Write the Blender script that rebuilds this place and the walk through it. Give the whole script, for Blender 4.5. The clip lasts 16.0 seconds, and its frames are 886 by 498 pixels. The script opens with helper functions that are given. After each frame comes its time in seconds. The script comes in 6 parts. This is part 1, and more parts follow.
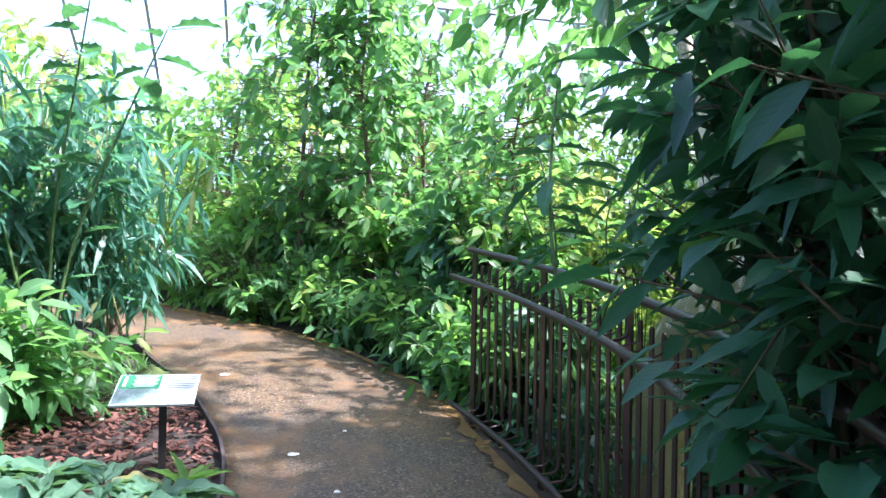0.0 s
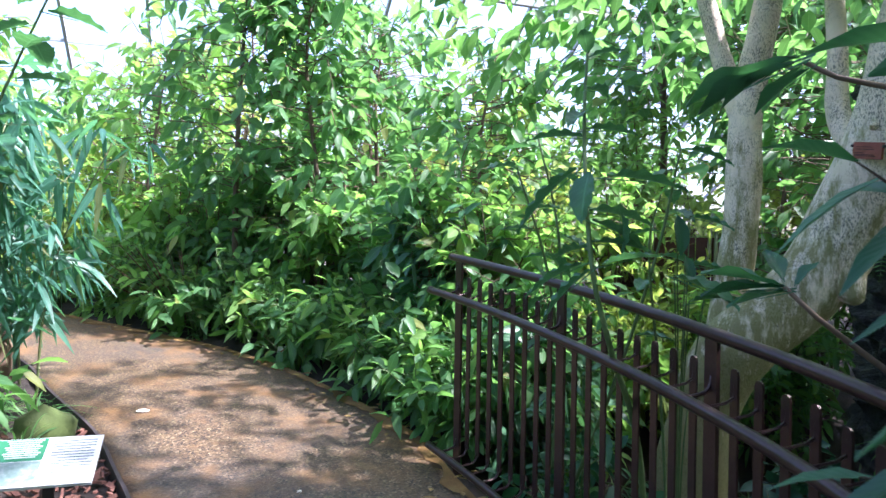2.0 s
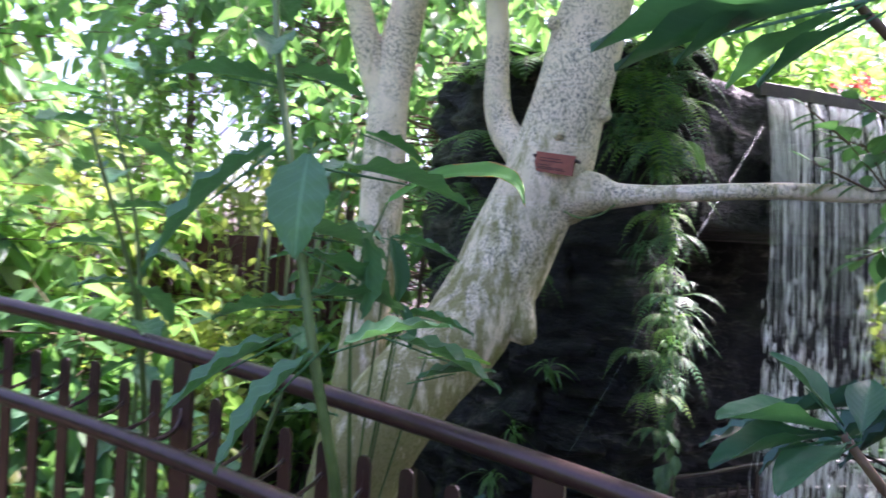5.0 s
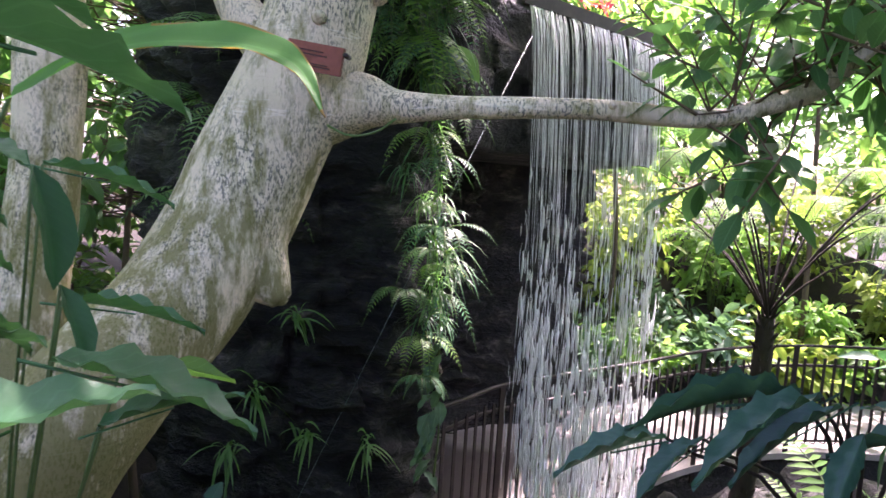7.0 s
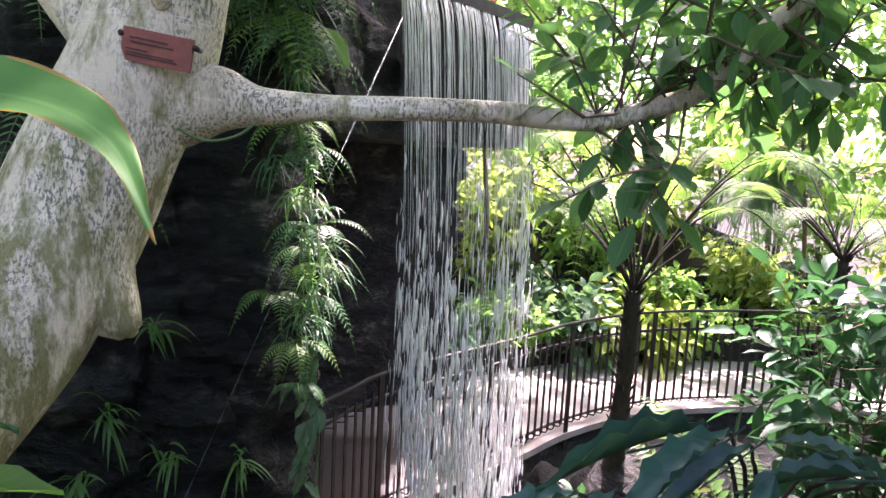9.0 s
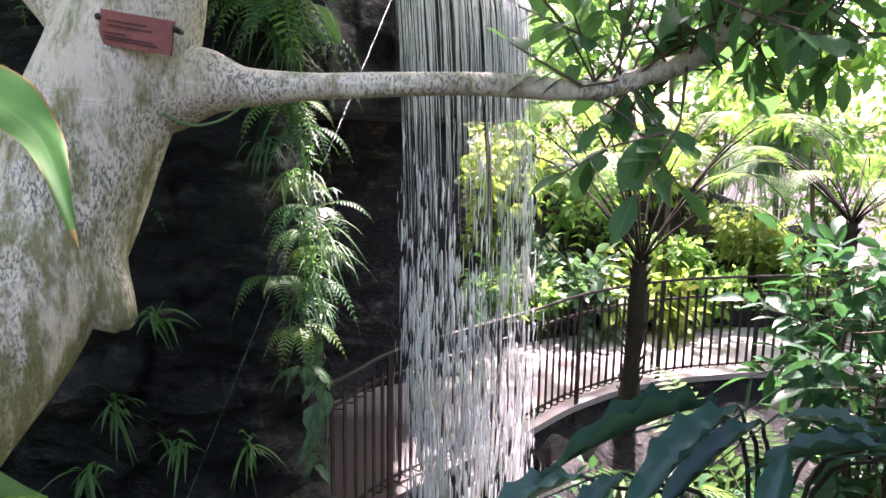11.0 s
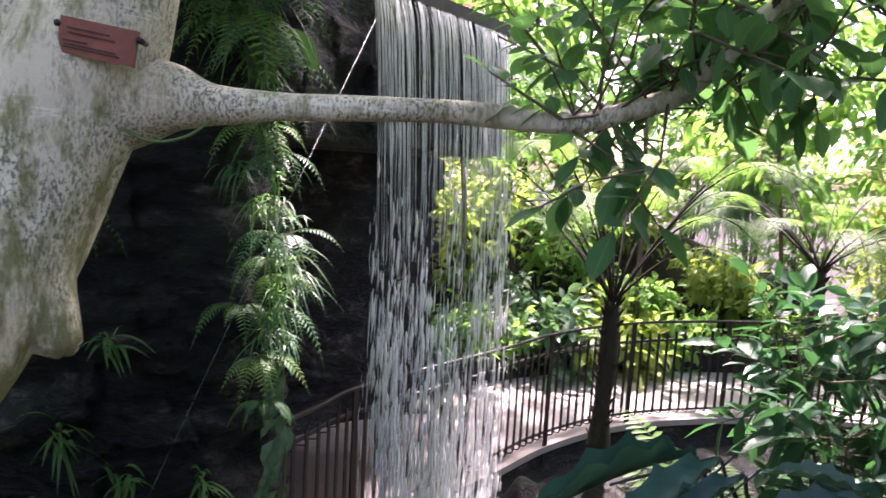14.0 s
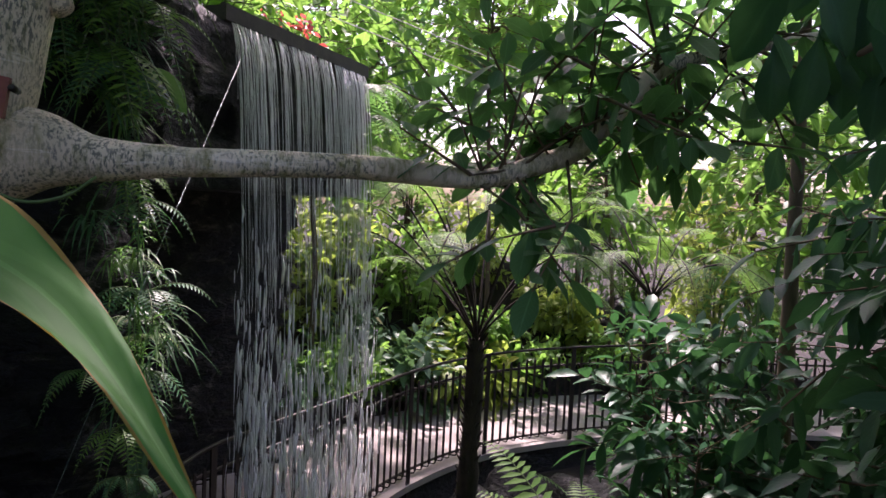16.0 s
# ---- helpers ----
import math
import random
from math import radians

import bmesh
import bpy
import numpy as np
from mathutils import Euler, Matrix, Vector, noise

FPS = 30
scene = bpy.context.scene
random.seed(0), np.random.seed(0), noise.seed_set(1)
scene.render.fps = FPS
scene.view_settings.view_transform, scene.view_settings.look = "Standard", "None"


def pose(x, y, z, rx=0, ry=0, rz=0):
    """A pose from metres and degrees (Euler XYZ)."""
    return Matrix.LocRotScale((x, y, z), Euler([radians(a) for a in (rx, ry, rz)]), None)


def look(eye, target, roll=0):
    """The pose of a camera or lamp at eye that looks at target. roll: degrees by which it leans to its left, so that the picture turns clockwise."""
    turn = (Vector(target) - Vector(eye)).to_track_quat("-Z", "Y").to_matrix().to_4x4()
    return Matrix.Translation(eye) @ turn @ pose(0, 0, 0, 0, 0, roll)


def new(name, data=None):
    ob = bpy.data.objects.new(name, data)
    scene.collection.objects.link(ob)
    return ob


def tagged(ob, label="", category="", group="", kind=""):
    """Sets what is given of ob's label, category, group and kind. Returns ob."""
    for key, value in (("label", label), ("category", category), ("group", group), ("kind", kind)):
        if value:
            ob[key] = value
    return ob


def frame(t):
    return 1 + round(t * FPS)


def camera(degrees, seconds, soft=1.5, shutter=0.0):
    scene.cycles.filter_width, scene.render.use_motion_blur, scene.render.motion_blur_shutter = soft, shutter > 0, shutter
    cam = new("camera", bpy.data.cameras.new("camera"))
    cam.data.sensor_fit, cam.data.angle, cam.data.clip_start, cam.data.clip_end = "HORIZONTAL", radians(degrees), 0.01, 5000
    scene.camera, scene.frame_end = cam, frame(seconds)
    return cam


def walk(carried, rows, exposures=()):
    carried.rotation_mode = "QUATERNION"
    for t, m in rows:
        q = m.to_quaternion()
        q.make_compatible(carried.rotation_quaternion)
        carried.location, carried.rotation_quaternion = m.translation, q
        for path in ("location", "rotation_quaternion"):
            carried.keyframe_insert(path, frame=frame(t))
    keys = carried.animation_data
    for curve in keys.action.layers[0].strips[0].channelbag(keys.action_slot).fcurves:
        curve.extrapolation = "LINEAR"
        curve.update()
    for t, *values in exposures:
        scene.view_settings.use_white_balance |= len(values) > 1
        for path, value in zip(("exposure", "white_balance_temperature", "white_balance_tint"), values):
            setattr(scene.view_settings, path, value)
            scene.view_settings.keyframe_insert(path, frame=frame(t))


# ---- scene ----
cam = camera(65.8, 16.0, 1.5, 0.3)
PATH = [
    (0, (-0.009, 0.13, 1.425), (0.477, 2.071, 1.437), 1.1),
    (0.5, (0.011, 0.283, 1.448), (0.561, 2.206, 1.459), 1.9),
    (1, (-0.023, 0.589, 1.486), (0.633, 2.478, 1.487), 1.6),
    (1.5, (-0.082, 0.803, 1.491), (0.562, 2.696, 1.443), 1.8),
    (2, (-0.017, 1.094, 1.521), (0.652, 2.979, 1.51), 0.9),
    (2.5, (0.01, 1.324, 1.559), (0.556, 3.249, 1.556), 2.5),
    (3, (-0.05, 1.623, 1.585), (0.667, 3.49, 1.597), 1.4),
    (3.5, (-0.049, 1.835, 1.59), (0.913, 3.586, 1.51), 1.4),
    (3.8, (-0.014, 1.987, 1.596), (1.057, 3.674, 1.524), 1.1),
    (4, (0.063, 2.087, 1.603), (1.302, 3.657, 1.614), 1.2),
    (4.5, (0.193, 2.241, 1.634), (1.689, 3.569, 1.631), 3.0),
    (5, (0.35, 2.45, 1.643), (2.097, 3.425, 1.635), 2.9),
    (5.2, (0.42, 2.537, 1.667), (2.248, 3.347, 1.648), 2.4),
    (7.3, (1.031, 2.796, 1.689), (3.012, 2.94, 1.459), 3.2),
    (7.5, (1.066, 2.825, 1.72), (3.05, 2.898, 1.482), 2.9),
    (8, (1.099, 2.865, 1.733), (3.08, 2.788, 1.466), 4.3),
    (8.5, (1.127, 2.862, 1.766), (3.101, 2.693, 1.489), 3.7),
    (8.7, (1.135, 2.823, 1.774), (3.109, 2.658, 1.495), 3.4),
    (10.8, (1.18, 2.78, 1.782), (3.149, 2.626, 1.471), 0.9),
    (11, (1.186, 2.783, 1.778), (3.15, 2.646, 1.429), 0.8),
    (11.5, (1.183, 2.792, 1.762), (3.138, 2.627, 1.37), 1.9),
    (12, (1.187, 2.793, 1.76), (3.138, 2.62, 1.357), 1.9),
    (12.5, (1.189, 2.798, 1.749), (3.137, 2.653, 1.32), 1.9),
    (13, (1.189, 2.806, 1.757), (3.147, 2.724, 1.36), 1.5),
    (13.5, (1.205, 2.798, 1.757), (3.18, 2.709, 1.453), 0.8),
    (14, (1.255, 2.77, 1.76), (3.229, 2.558, 1.515), 3.2),
    (14.5, (1.305, 2.861, 1.789), (3.247, 2.428, 1.581), 2.7),
    (15, (1.321, 2.923, 1.808), (3.235, 2.366, 1.653), 2.3),
    (15.5, (1.334, 2.939, 1.814), (3.233, 2.324, 1.686), 2.4),
    (16, (1.338, 2.934, 1.806), (3.221, 2.271, 1.679), 2.7),
]
EXPOSURES = [(0, 2.5, 5600, 24), (2.8, 2.28, 5650, 32), (4, 2.83, 5750, 43), (7, 2.78, 6400, 44), (11, 2.92, 6500, 44), (12.5, 2.35, 6500, 44), (13.5, 2.55, 6500, 44), (14.6, 2.55, 6400, 42), (15.2, 1.7, 6400, 42), (16, 1.2, 6400, 42)]
walk(cam, [(t, look(eye, target, roll)) for t, eye, target, roll in PATH], EXPOSURES)

# ---- light ----
SUN_AZ, SUN_EL = 112.0, 57.0          # azimuth clockwise from +y, elevation
world = bpy.data.worlds.new("sky")
scene.world = world
world.use_nodes = True
wn = world.node_tree
sky = wn.nodes.new("ShaderNodeTexSky")
sky.sky_type = "NISHITA"
sky.sun_disc = False
sky.sun_elevation = radians(SUN_EL)
sky.sun_rotation = radians(SUN_AZ)
sky.dust_density = 4.0
sky.air_density = 1.0
wn.links.new(sky.outputs[0], wn.nodes["Background"].inputs[0])
wn.nodes["Background"].inputs[1].default_value = 0.15
sun_data = bpy.data.lights.new("sun", "SUN")
sun_data.energy, sun_data.angle, sun_data.color = 4.8, radians(1.5), (1.0, 0.95, 0.86)
sun = new("sun", sun_data)
az, el = radians(SUN_AZ), radians(SUN_EL)
sun.matrix_world = look((math.sin(az) * math.cos(el) * 30, math.cos(az) * math.cos(el) * 30, math.sin(el) * 30), (0, 0, 0))

# ---- materials ----


def nodes_of(name):
    m = bpy.data.materials.new(name)
    m.use_nodes = True
    t = m.node_tree
    return m, t, t.nodes["Principled BSDF"], t.nodes["Material Output"]


def ramp(t, fac, stops):
    r = t.nodes.new("ShaderNodeValToRGB")
    while len(r.color_ramp.elements) < len(stops):
        r.color_ramp.elements.new(0.5)
    for e, (p, c) in zip(r.color_ramp.elements, stops):
        e.position, e.color = p, (*c, 1)
    t.links.new(fac, r.inputs[0])
    return r.outputs[0]


def noise_tex(t, scale, detail=4.0, rough=0.55, vec=None, stretch=None):
    n = t.nodes.new("ShaderNodeTexNoise")
    n.inputs["Scale"].default_value, n.inputs["Detail"].default_value, n.inputs["Roughness"].default_value = scale, detail, rough
    if vec is None:
        vec = t.nodes.new("ShaderNodeTexCoord").outputs["Object"]
    if stretch:
        mp = t.nodes.new("ShaderNodeMapping")
        mp.inputs["Scale"].default_value = stretch
        t.links.new(vec, mp.inputs[0])
        vec = mp.outputs[0]
    t.links.new(vec, n.inputs["Vector"])
    return n.outputs["Fac"]


def blend(t, fac, a, b, kind="MIX"):
    m = t.nodes.new("ShaderNodeMix")
    m.data_type, m.blend_type = "RGBA", kind
    for sock, v in ((0, fac), (6, a), (7, b)):
        if isinstance(v, (int, float)):
            m.inputs[sock].default_value = v
        elif isinstance(v, tuple):
            m.inputs[sock].default_value = (*v, 1)
        else:
            t.links.new(v, m.inputs[sock])
    return m.outputs[2]


def bump(t, bsdf, height, strength=0.3, distance=0.01):
    b = t.nodes.new("ShaderNodeBump")
    b.inputs["Strength"].default_value, b.inputs["Distance"].default_value = strength, distance
    t.links.new(height, b.inputs["Height"])
    t.links.new(b.outputs[0], bsdf.inputs["Normal"])


def maths(t, op, a, b=0.0):
    m = t.nodes.new("ShaderNodeMath")
    m.operation = op
    for i, v in enumerate((a, b)):
        if isinstance(v, (int, float)):
            m.inputs[i].default_value = v
        else:
            t.links.new(v, m.inputs[i])
    return m.outputs[0]


def leaf_material(name, dark, light, rough=0.4, through_light=0.35, vein=0.25, rib=10.0, withered=0.6):
    """Waxy leaf: colour varies leaf by leaf, paler midrib and side veins, light shines through."""
    m, t, p, out = nodes_of(name)
    geo = t.nodes.new("ShaderNodeNewGeometry")
    info = t.nodes.new("ShaderNodeObjectInfo")
    pick = maths(t, "FRACT", maths(t, "ADD", geo.outputs["Random Per Island"], info.outputs["Random"]))
    base = blend(t, pick, dark, light)
    blot = noise_tex(t, 22.0, 6.0, 0.7)
    base = blend(t, maths(t, "MULTIPLY", blot, 0.5), base, tuple(c * 0.55 for c in dark))
    old = maths(t, "GREATER_THAN", pick, 0.965)
    base = blend(t, maths(t, "MULTIPLY", old, withered), base, (0.22, 0.17, 0.03))
    uv = t.nodes.new("ShaderNodeUVMap")
    sep = t.nodes.new("ShaderNodeSeparateXYZ")
    t.links.new(uv.outputs[0], sep.inputs[0])
    side = maths(t, "ABSOLUTE", maths(t, "SUBTRACT", sep.outputs[0], 0.5))
    mid = maths(t, "LESS_THAN", side, 0.035)
    wave = maths(t, "SINE", maths(t, "MULTIPLY", maths(t, "SUBTRACT", sep.outputs[1], maths(t, "MULTIPLY", side, 0.5)), rib * 6.283))
    lines = maths(t, "GREATER_THAN", wave, 0.9)
    veins = maths(t, "MAXIMUM", mid, maths(t, "MULTIPLY", lines, 0.35))
    base = blend(t, maths(t, "MULTIPLY", veins, vein), base, tuple(min(1, c * 2.4 + 0.04) for c in light))
    t.links.new(base, p.inputs["Base Color"])
    p.inputs["Roughness"].default_value = rough
    p.inputs["Specular IOR Level"].default_value = 0.32
    bump(t, p, maths(t, "ADD", wave, maths(t, "MULTIPLY", blot, 3.0)), 0.09, 0.003)
    tr = t.nodes.new("ShaderNodeBsdfTranslucent")
    t.links.new(blend(t, 0.75, base, tuple(c * k for c, k in zip(light, (1.5, 1.65, 0.85)))), tr.inputs[0])
    mx = t.nodes.new("ShaderNodeMixShader")
    mx.inputs[0].default_value = through_light
    t.links.new(p.outputs[0], mx.inputs[1])
    t.links.new(tr.outputs[0], mx.inputs[2])
    t.links.new(mx.outputs[0], out.inputs[0])
    return m


def solid(name, stops, scale=8.0, rough=0.7, metal=0.0, bumpy=0.3, dist=0.01, fine=60.0, stretch=None, spec=0.4):
    """A mottled surface: broad patches through a ramp, fine grain over it, relief from both."""
    m, t, p, _ = nodes_of(name)
    a, b = noise_tex(t, scale, 5.0, 0.6, stretch=stretch), noise_tex(t, fine, 3.0, 0.6, stretch=stretch)
    mixed = maths(t, "ADD", maths(t, "MULTIPLY", a, 0.7), maths(t, "MULTIPLY", b, 0.3))
    t.links.new(ramp(t, mixed, stops), p.inputs["Base Color"])
    p.inputs["Roughness"].default_value, p.inputs["Metallic"].default_value = rough, metal
    p.inputs["Specular IOR Level"].default_value = spec
    bump(t, p, mixed, bumpy, dist)
    return m


LEAF_DARK = leaf_material("leaf_dark_glossy", (0.018, 0.072, 0.040), (0.050, 0.155, 0.072), 0.40, 0.28, 0.07, 9, 0.0)
LEAF_MID = leaf_material("leaf_mid_green", (0.050, 0.150, 0.058), (0.125, 0.26, 0.095), 0.40, 0.55)
LEAF_BRIGHT = leaf_material("leaf_bright_green", (0.08, 0.20, 0.05), (0.19, 0.34, 0.10), 0.43, 0.58)
LEAF_YELLOW = leaf_material("leaf_yellow_green", (0.15, 0.24, 0.05), (0.31, 0.38, 0.11), 0.48, 0.55)
LEAF_BLUE = leaf_material("leaf_blue_green", (0.032, 0.115, 0.085), (0.075, 0.20, 0.135), 0.36, 0.5)
# blue-green leaf, darkened so its colour also carries shade
LEAF_SLATE = leaf_material("leaf_slate_green", (0.016, 0.060, 0.045), (0.036, 0.105, 0.075), 0.33, 0.2, 0.1, 10.0, 0.0)
# leaf green with shade put into the colour itself
LEAF_SHADE = leaf_material("leaf_shade_green", (0.030, 0.105, 0.048), (0.066, 0.175, 0.08), 0.4, 0.28, 0.2, 9.0, 0.0)
LEAF_FRESH = leaf_material("leaf_fresh_green", (0.036, 0.12, 0.050), (0.085, 0.21, 0.085), 0.42, 0.4, 0.2, 9.0, 0.0)
LEAF_PALE = leaf_material("leaf_pale_green", (0.045, 0.115, 0.065), (0.10, 0.19, 0.11), 0.45, 0.35)
BARK_BROWN = solid("bark_brown", [(0.3, (0.05, 0.035, 0.02)), (0.7, (0.16, 0.11, 0.07))], 6, 0.85, 0, 0.6, 0.01, 40, (1, 1, 0.25))
DARK_TRUNK = solid("dark_fibrous_trunk", [(0.3, (0.008, 0.006, 0.005)), (0.7, (0.045, 0.032, 0.022))], 9, 0.9, 0, 0.7, 0.02, 60, (1, 1, 0.3))
STEM_GREEN = solid("stem_green", [(0.3, (0.04, 0.08, 0.02)), (0.7, (0.10, 0.16, 0.05))], 12, 0.6)
CANE = solid("bamboo_cane", [(0.3, (0.05, 0.08, 0.03)), (0.7, (0.16, 0.18, 0.07))], 5, 0.45)
SOIL = solid("soil", [(0.25, (0.006, 0.005, 0.004)), (0.5, (0.018, 0.013, 0.010)), (0.8, (0.05, 0.036, 0.026))], 3, 0.95, 0, 0.9, 0.03, 35)
BARK_CHIP = solid("bark_chip", [(0.3, (0.04, 0.016, 0.010)), (0.55, (0.11, 0.045, 0.03)), (0.8, (0.22, 0.11, 0.08))], 9, 0.85)
STEEL = solid("painted_steel_rail", [(0.3, (0.022, 0.012, 0.011)), (0.6, (0.048, 0.026, 0.023)), (0.8, (0.10, 0.056, 0.045))], 6, 0.30, 0.35, 0.15, 0.002, 90)
IRON = solid("dark_iron_rail", [(0.3, (0.012, 0.010, 0.010)), (0.7, (0.05, 0.035, 0.03))], 8, 0.5, 0.3, 0.2, 0.002)
DARK_EDGE = solid("dark_edging", [(0.3, (0.012, 0.01, 0.01)), (0.7, (0.04, 0.03, 0.028))], 8, 0.7)
def shaded_concrete():
    """Pale concrete; the shade beside the fall is painted in as a dark, smoother area."""
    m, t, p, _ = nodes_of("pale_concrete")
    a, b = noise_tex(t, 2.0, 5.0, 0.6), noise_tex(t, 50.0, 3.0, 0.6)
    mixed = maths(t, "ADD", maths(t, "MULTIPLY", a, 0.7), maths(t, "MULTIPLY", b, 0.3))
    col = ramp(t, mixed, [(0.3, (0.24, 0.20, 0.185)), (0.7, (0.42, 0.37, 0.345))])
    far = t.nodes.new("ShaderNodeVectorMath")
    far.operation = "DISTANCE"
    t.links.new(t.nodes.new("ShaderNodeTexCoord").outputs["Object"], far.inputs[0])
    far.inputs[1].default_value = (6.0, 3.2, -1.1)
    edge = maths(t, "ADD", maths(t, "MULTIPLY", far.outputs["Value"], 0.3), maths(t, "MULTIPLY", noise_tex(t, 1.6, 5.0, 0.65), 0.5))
    # wet: mask of the painted shade, strongest around (6.0, 3.2)
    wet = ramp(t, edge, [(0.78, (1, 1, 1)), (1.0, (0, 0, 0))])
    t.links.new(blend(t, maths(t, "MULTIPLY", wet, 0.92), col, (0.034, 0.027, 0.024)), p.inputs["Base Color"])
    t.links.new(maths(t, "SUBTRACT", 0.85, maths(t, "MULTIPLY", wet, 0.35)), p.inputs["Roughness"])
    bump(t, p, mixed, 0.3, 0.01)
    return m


CONCRETE = shaded_concrete()
PLAQUE = solid("red_brown_plaque", [(0.3, (0.16, 0.035, 0.022)), (0.7, (0.27, 0.07, 0.045))], 14, 0.55)
PLAQUE_INK = solid("plaque_ink", [(0.3, (0.05, 0.012, 0.01)), (0.7, (0.08, 0.02, 0.015))], 14, 0.6)
WHITE_PANEL = solid("white_panel", [(0.3, (0.46, 0.48, 0.47)), (0.7, (0.58, 0.60, 0.58))], 2, 0.25)
GREEN_PANEL = solid("green_panel", [(0.3, (0.02, 0.13, 0.06)), (0.7, (0.04, 0.18, 0.08))], 3, 0.25)
GREY_PANEL = solid("grey_green_panel", [(0.3, (0.05, 0.09, 0.08)), (0.5, (0.12, 0.17, 0.15)), (0.7, (0.26, 0.30, 0.29))], 14, 0.25)
WHITE_STONE = solid("white_chip", [(0.3, (0.6, 0.58, 0.52)), (0.7, (0.78, 0.76, 0.70))], 20, 0.7)
ROOF_STEEL = solid("white_roof_steel", [(0.3, (0.30, 0.31, 0.32)), (0.7, (0.42, 0.43, 0.44))], 4, 0.5)
TWINE = solid("pale_twine", [(0.3, (0.45, 0.42, 0.36)), (0.7, (0.6, 0.57, 0.5))], 30, 0.8)
RED_INK = solid("red_ink", [(0.3, (0.45, 0.04, 0.04)), (0.7, (0.55, 0.07, 0.06))], 10, 0.5)
BRICK_RED = solid("red_brown_timber", [(0.3, (0.03, 0.010, 0.008)), (0.7, (0.09, 0.03, 0.022))], 4, 0.7)


ALGAE = solid("ochre_algae", [(0.3, (0.06, 0.032, 0.010)), (0.55, (0.15, 0.085, 0.022)), (0.75, (0.22, 0.16, 0.05))], 7, 0.9, 0, 0.6, 0.01, 120)


def resin_path():
    m, t, p, _ = nodes_of("resin_gravel_path")
    co = t.nodes.new("ShaderNodeTexCoord").outputs["Object"]
    v = t.nodes.new("ShaderNodeTexVoronoi")
    v.inputs["Scale"].default_value = 80.0
    t.links.new(co, v.inputs["Vector"])
    grit = ramp(t, v.outputs["Color"], [(0.15, (0.016, 0.011, 0.008)), (0.45, (0.062, 0.038, 0.018)), (0.75, (0.105, 0.070, 0.033)), (0.95, (0.21, 0.16, 0.095))])
    broad = noise_tex(t, 1.3, 5.0, 0.6, co)
    damp = ramp(t, broad, [(0.40, (0.0, 0.0, 0.0)), (0.62, (1, 1, 1))])
    col = blend(t, maths(t, "MULTIPLY", damp, 0.55), grit, (0.036, 0.034, 0.033), "MIX")
    stain = ramp(t, noise_tex(t, 2.6, 6.0, 0.65, co), [(0.48, (0, 0, 0)), (0.70, (1, 1, 1))])
    col = blend(t, maths(t, "MULTIPLY", stain, 0.7), col, (0.17, 0.085, 0.022))
    t.links.new(col, p.inputs["Base Color"])
    p.inputs["Roughness"].default_value = 0.6
    bump(t, p, v.outputs["Distance"], 0.5, 0.004)
    return m


PATH_MAT = resin_path()


def rock_material():
    m, t, p, _ = nodes_of("wet_dark_rock")
    a = noise_tex(t, 2.2, 7.0, 0.62, stretch=(1, 1, 2.6))
    b = noise_tex(t, 14.0, 6.0, 0.65, stretch=(1, 1, 2.0))
    mixed = maths(t, "ADD", maths(t, "MULTIPLY", a, 0.6), maths(t, "MULTIPLY", b, 0.4))
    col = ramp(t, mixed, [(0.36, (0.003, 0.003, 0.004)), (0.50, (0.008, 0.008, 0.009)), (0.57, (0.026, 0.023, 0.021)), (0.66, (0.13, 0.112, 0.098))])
    moss = ramp(t, noise_tex(t, 1.5, 5.0, 0.6), [(0.56, (0, 0, 0)), (0.75, (1, 1, 1))])
    t.links.new(blend(t, maths(t, "MULTIPLY", moss, 0.4), col, (0.03, 0.045, 0.015)), p.inputs["Base Color"])
    t.links.new(maths(t, "ADD", 0.28, maths(t, "MULTIPLY", b, 0.5)), p.inputs["Roughness"])
    p.inputs["Specular IOR Level"].default_value = 0.3
    bump(t, p, mixed, 1.0, 0.12)
    return m


ROCK = rock_material()


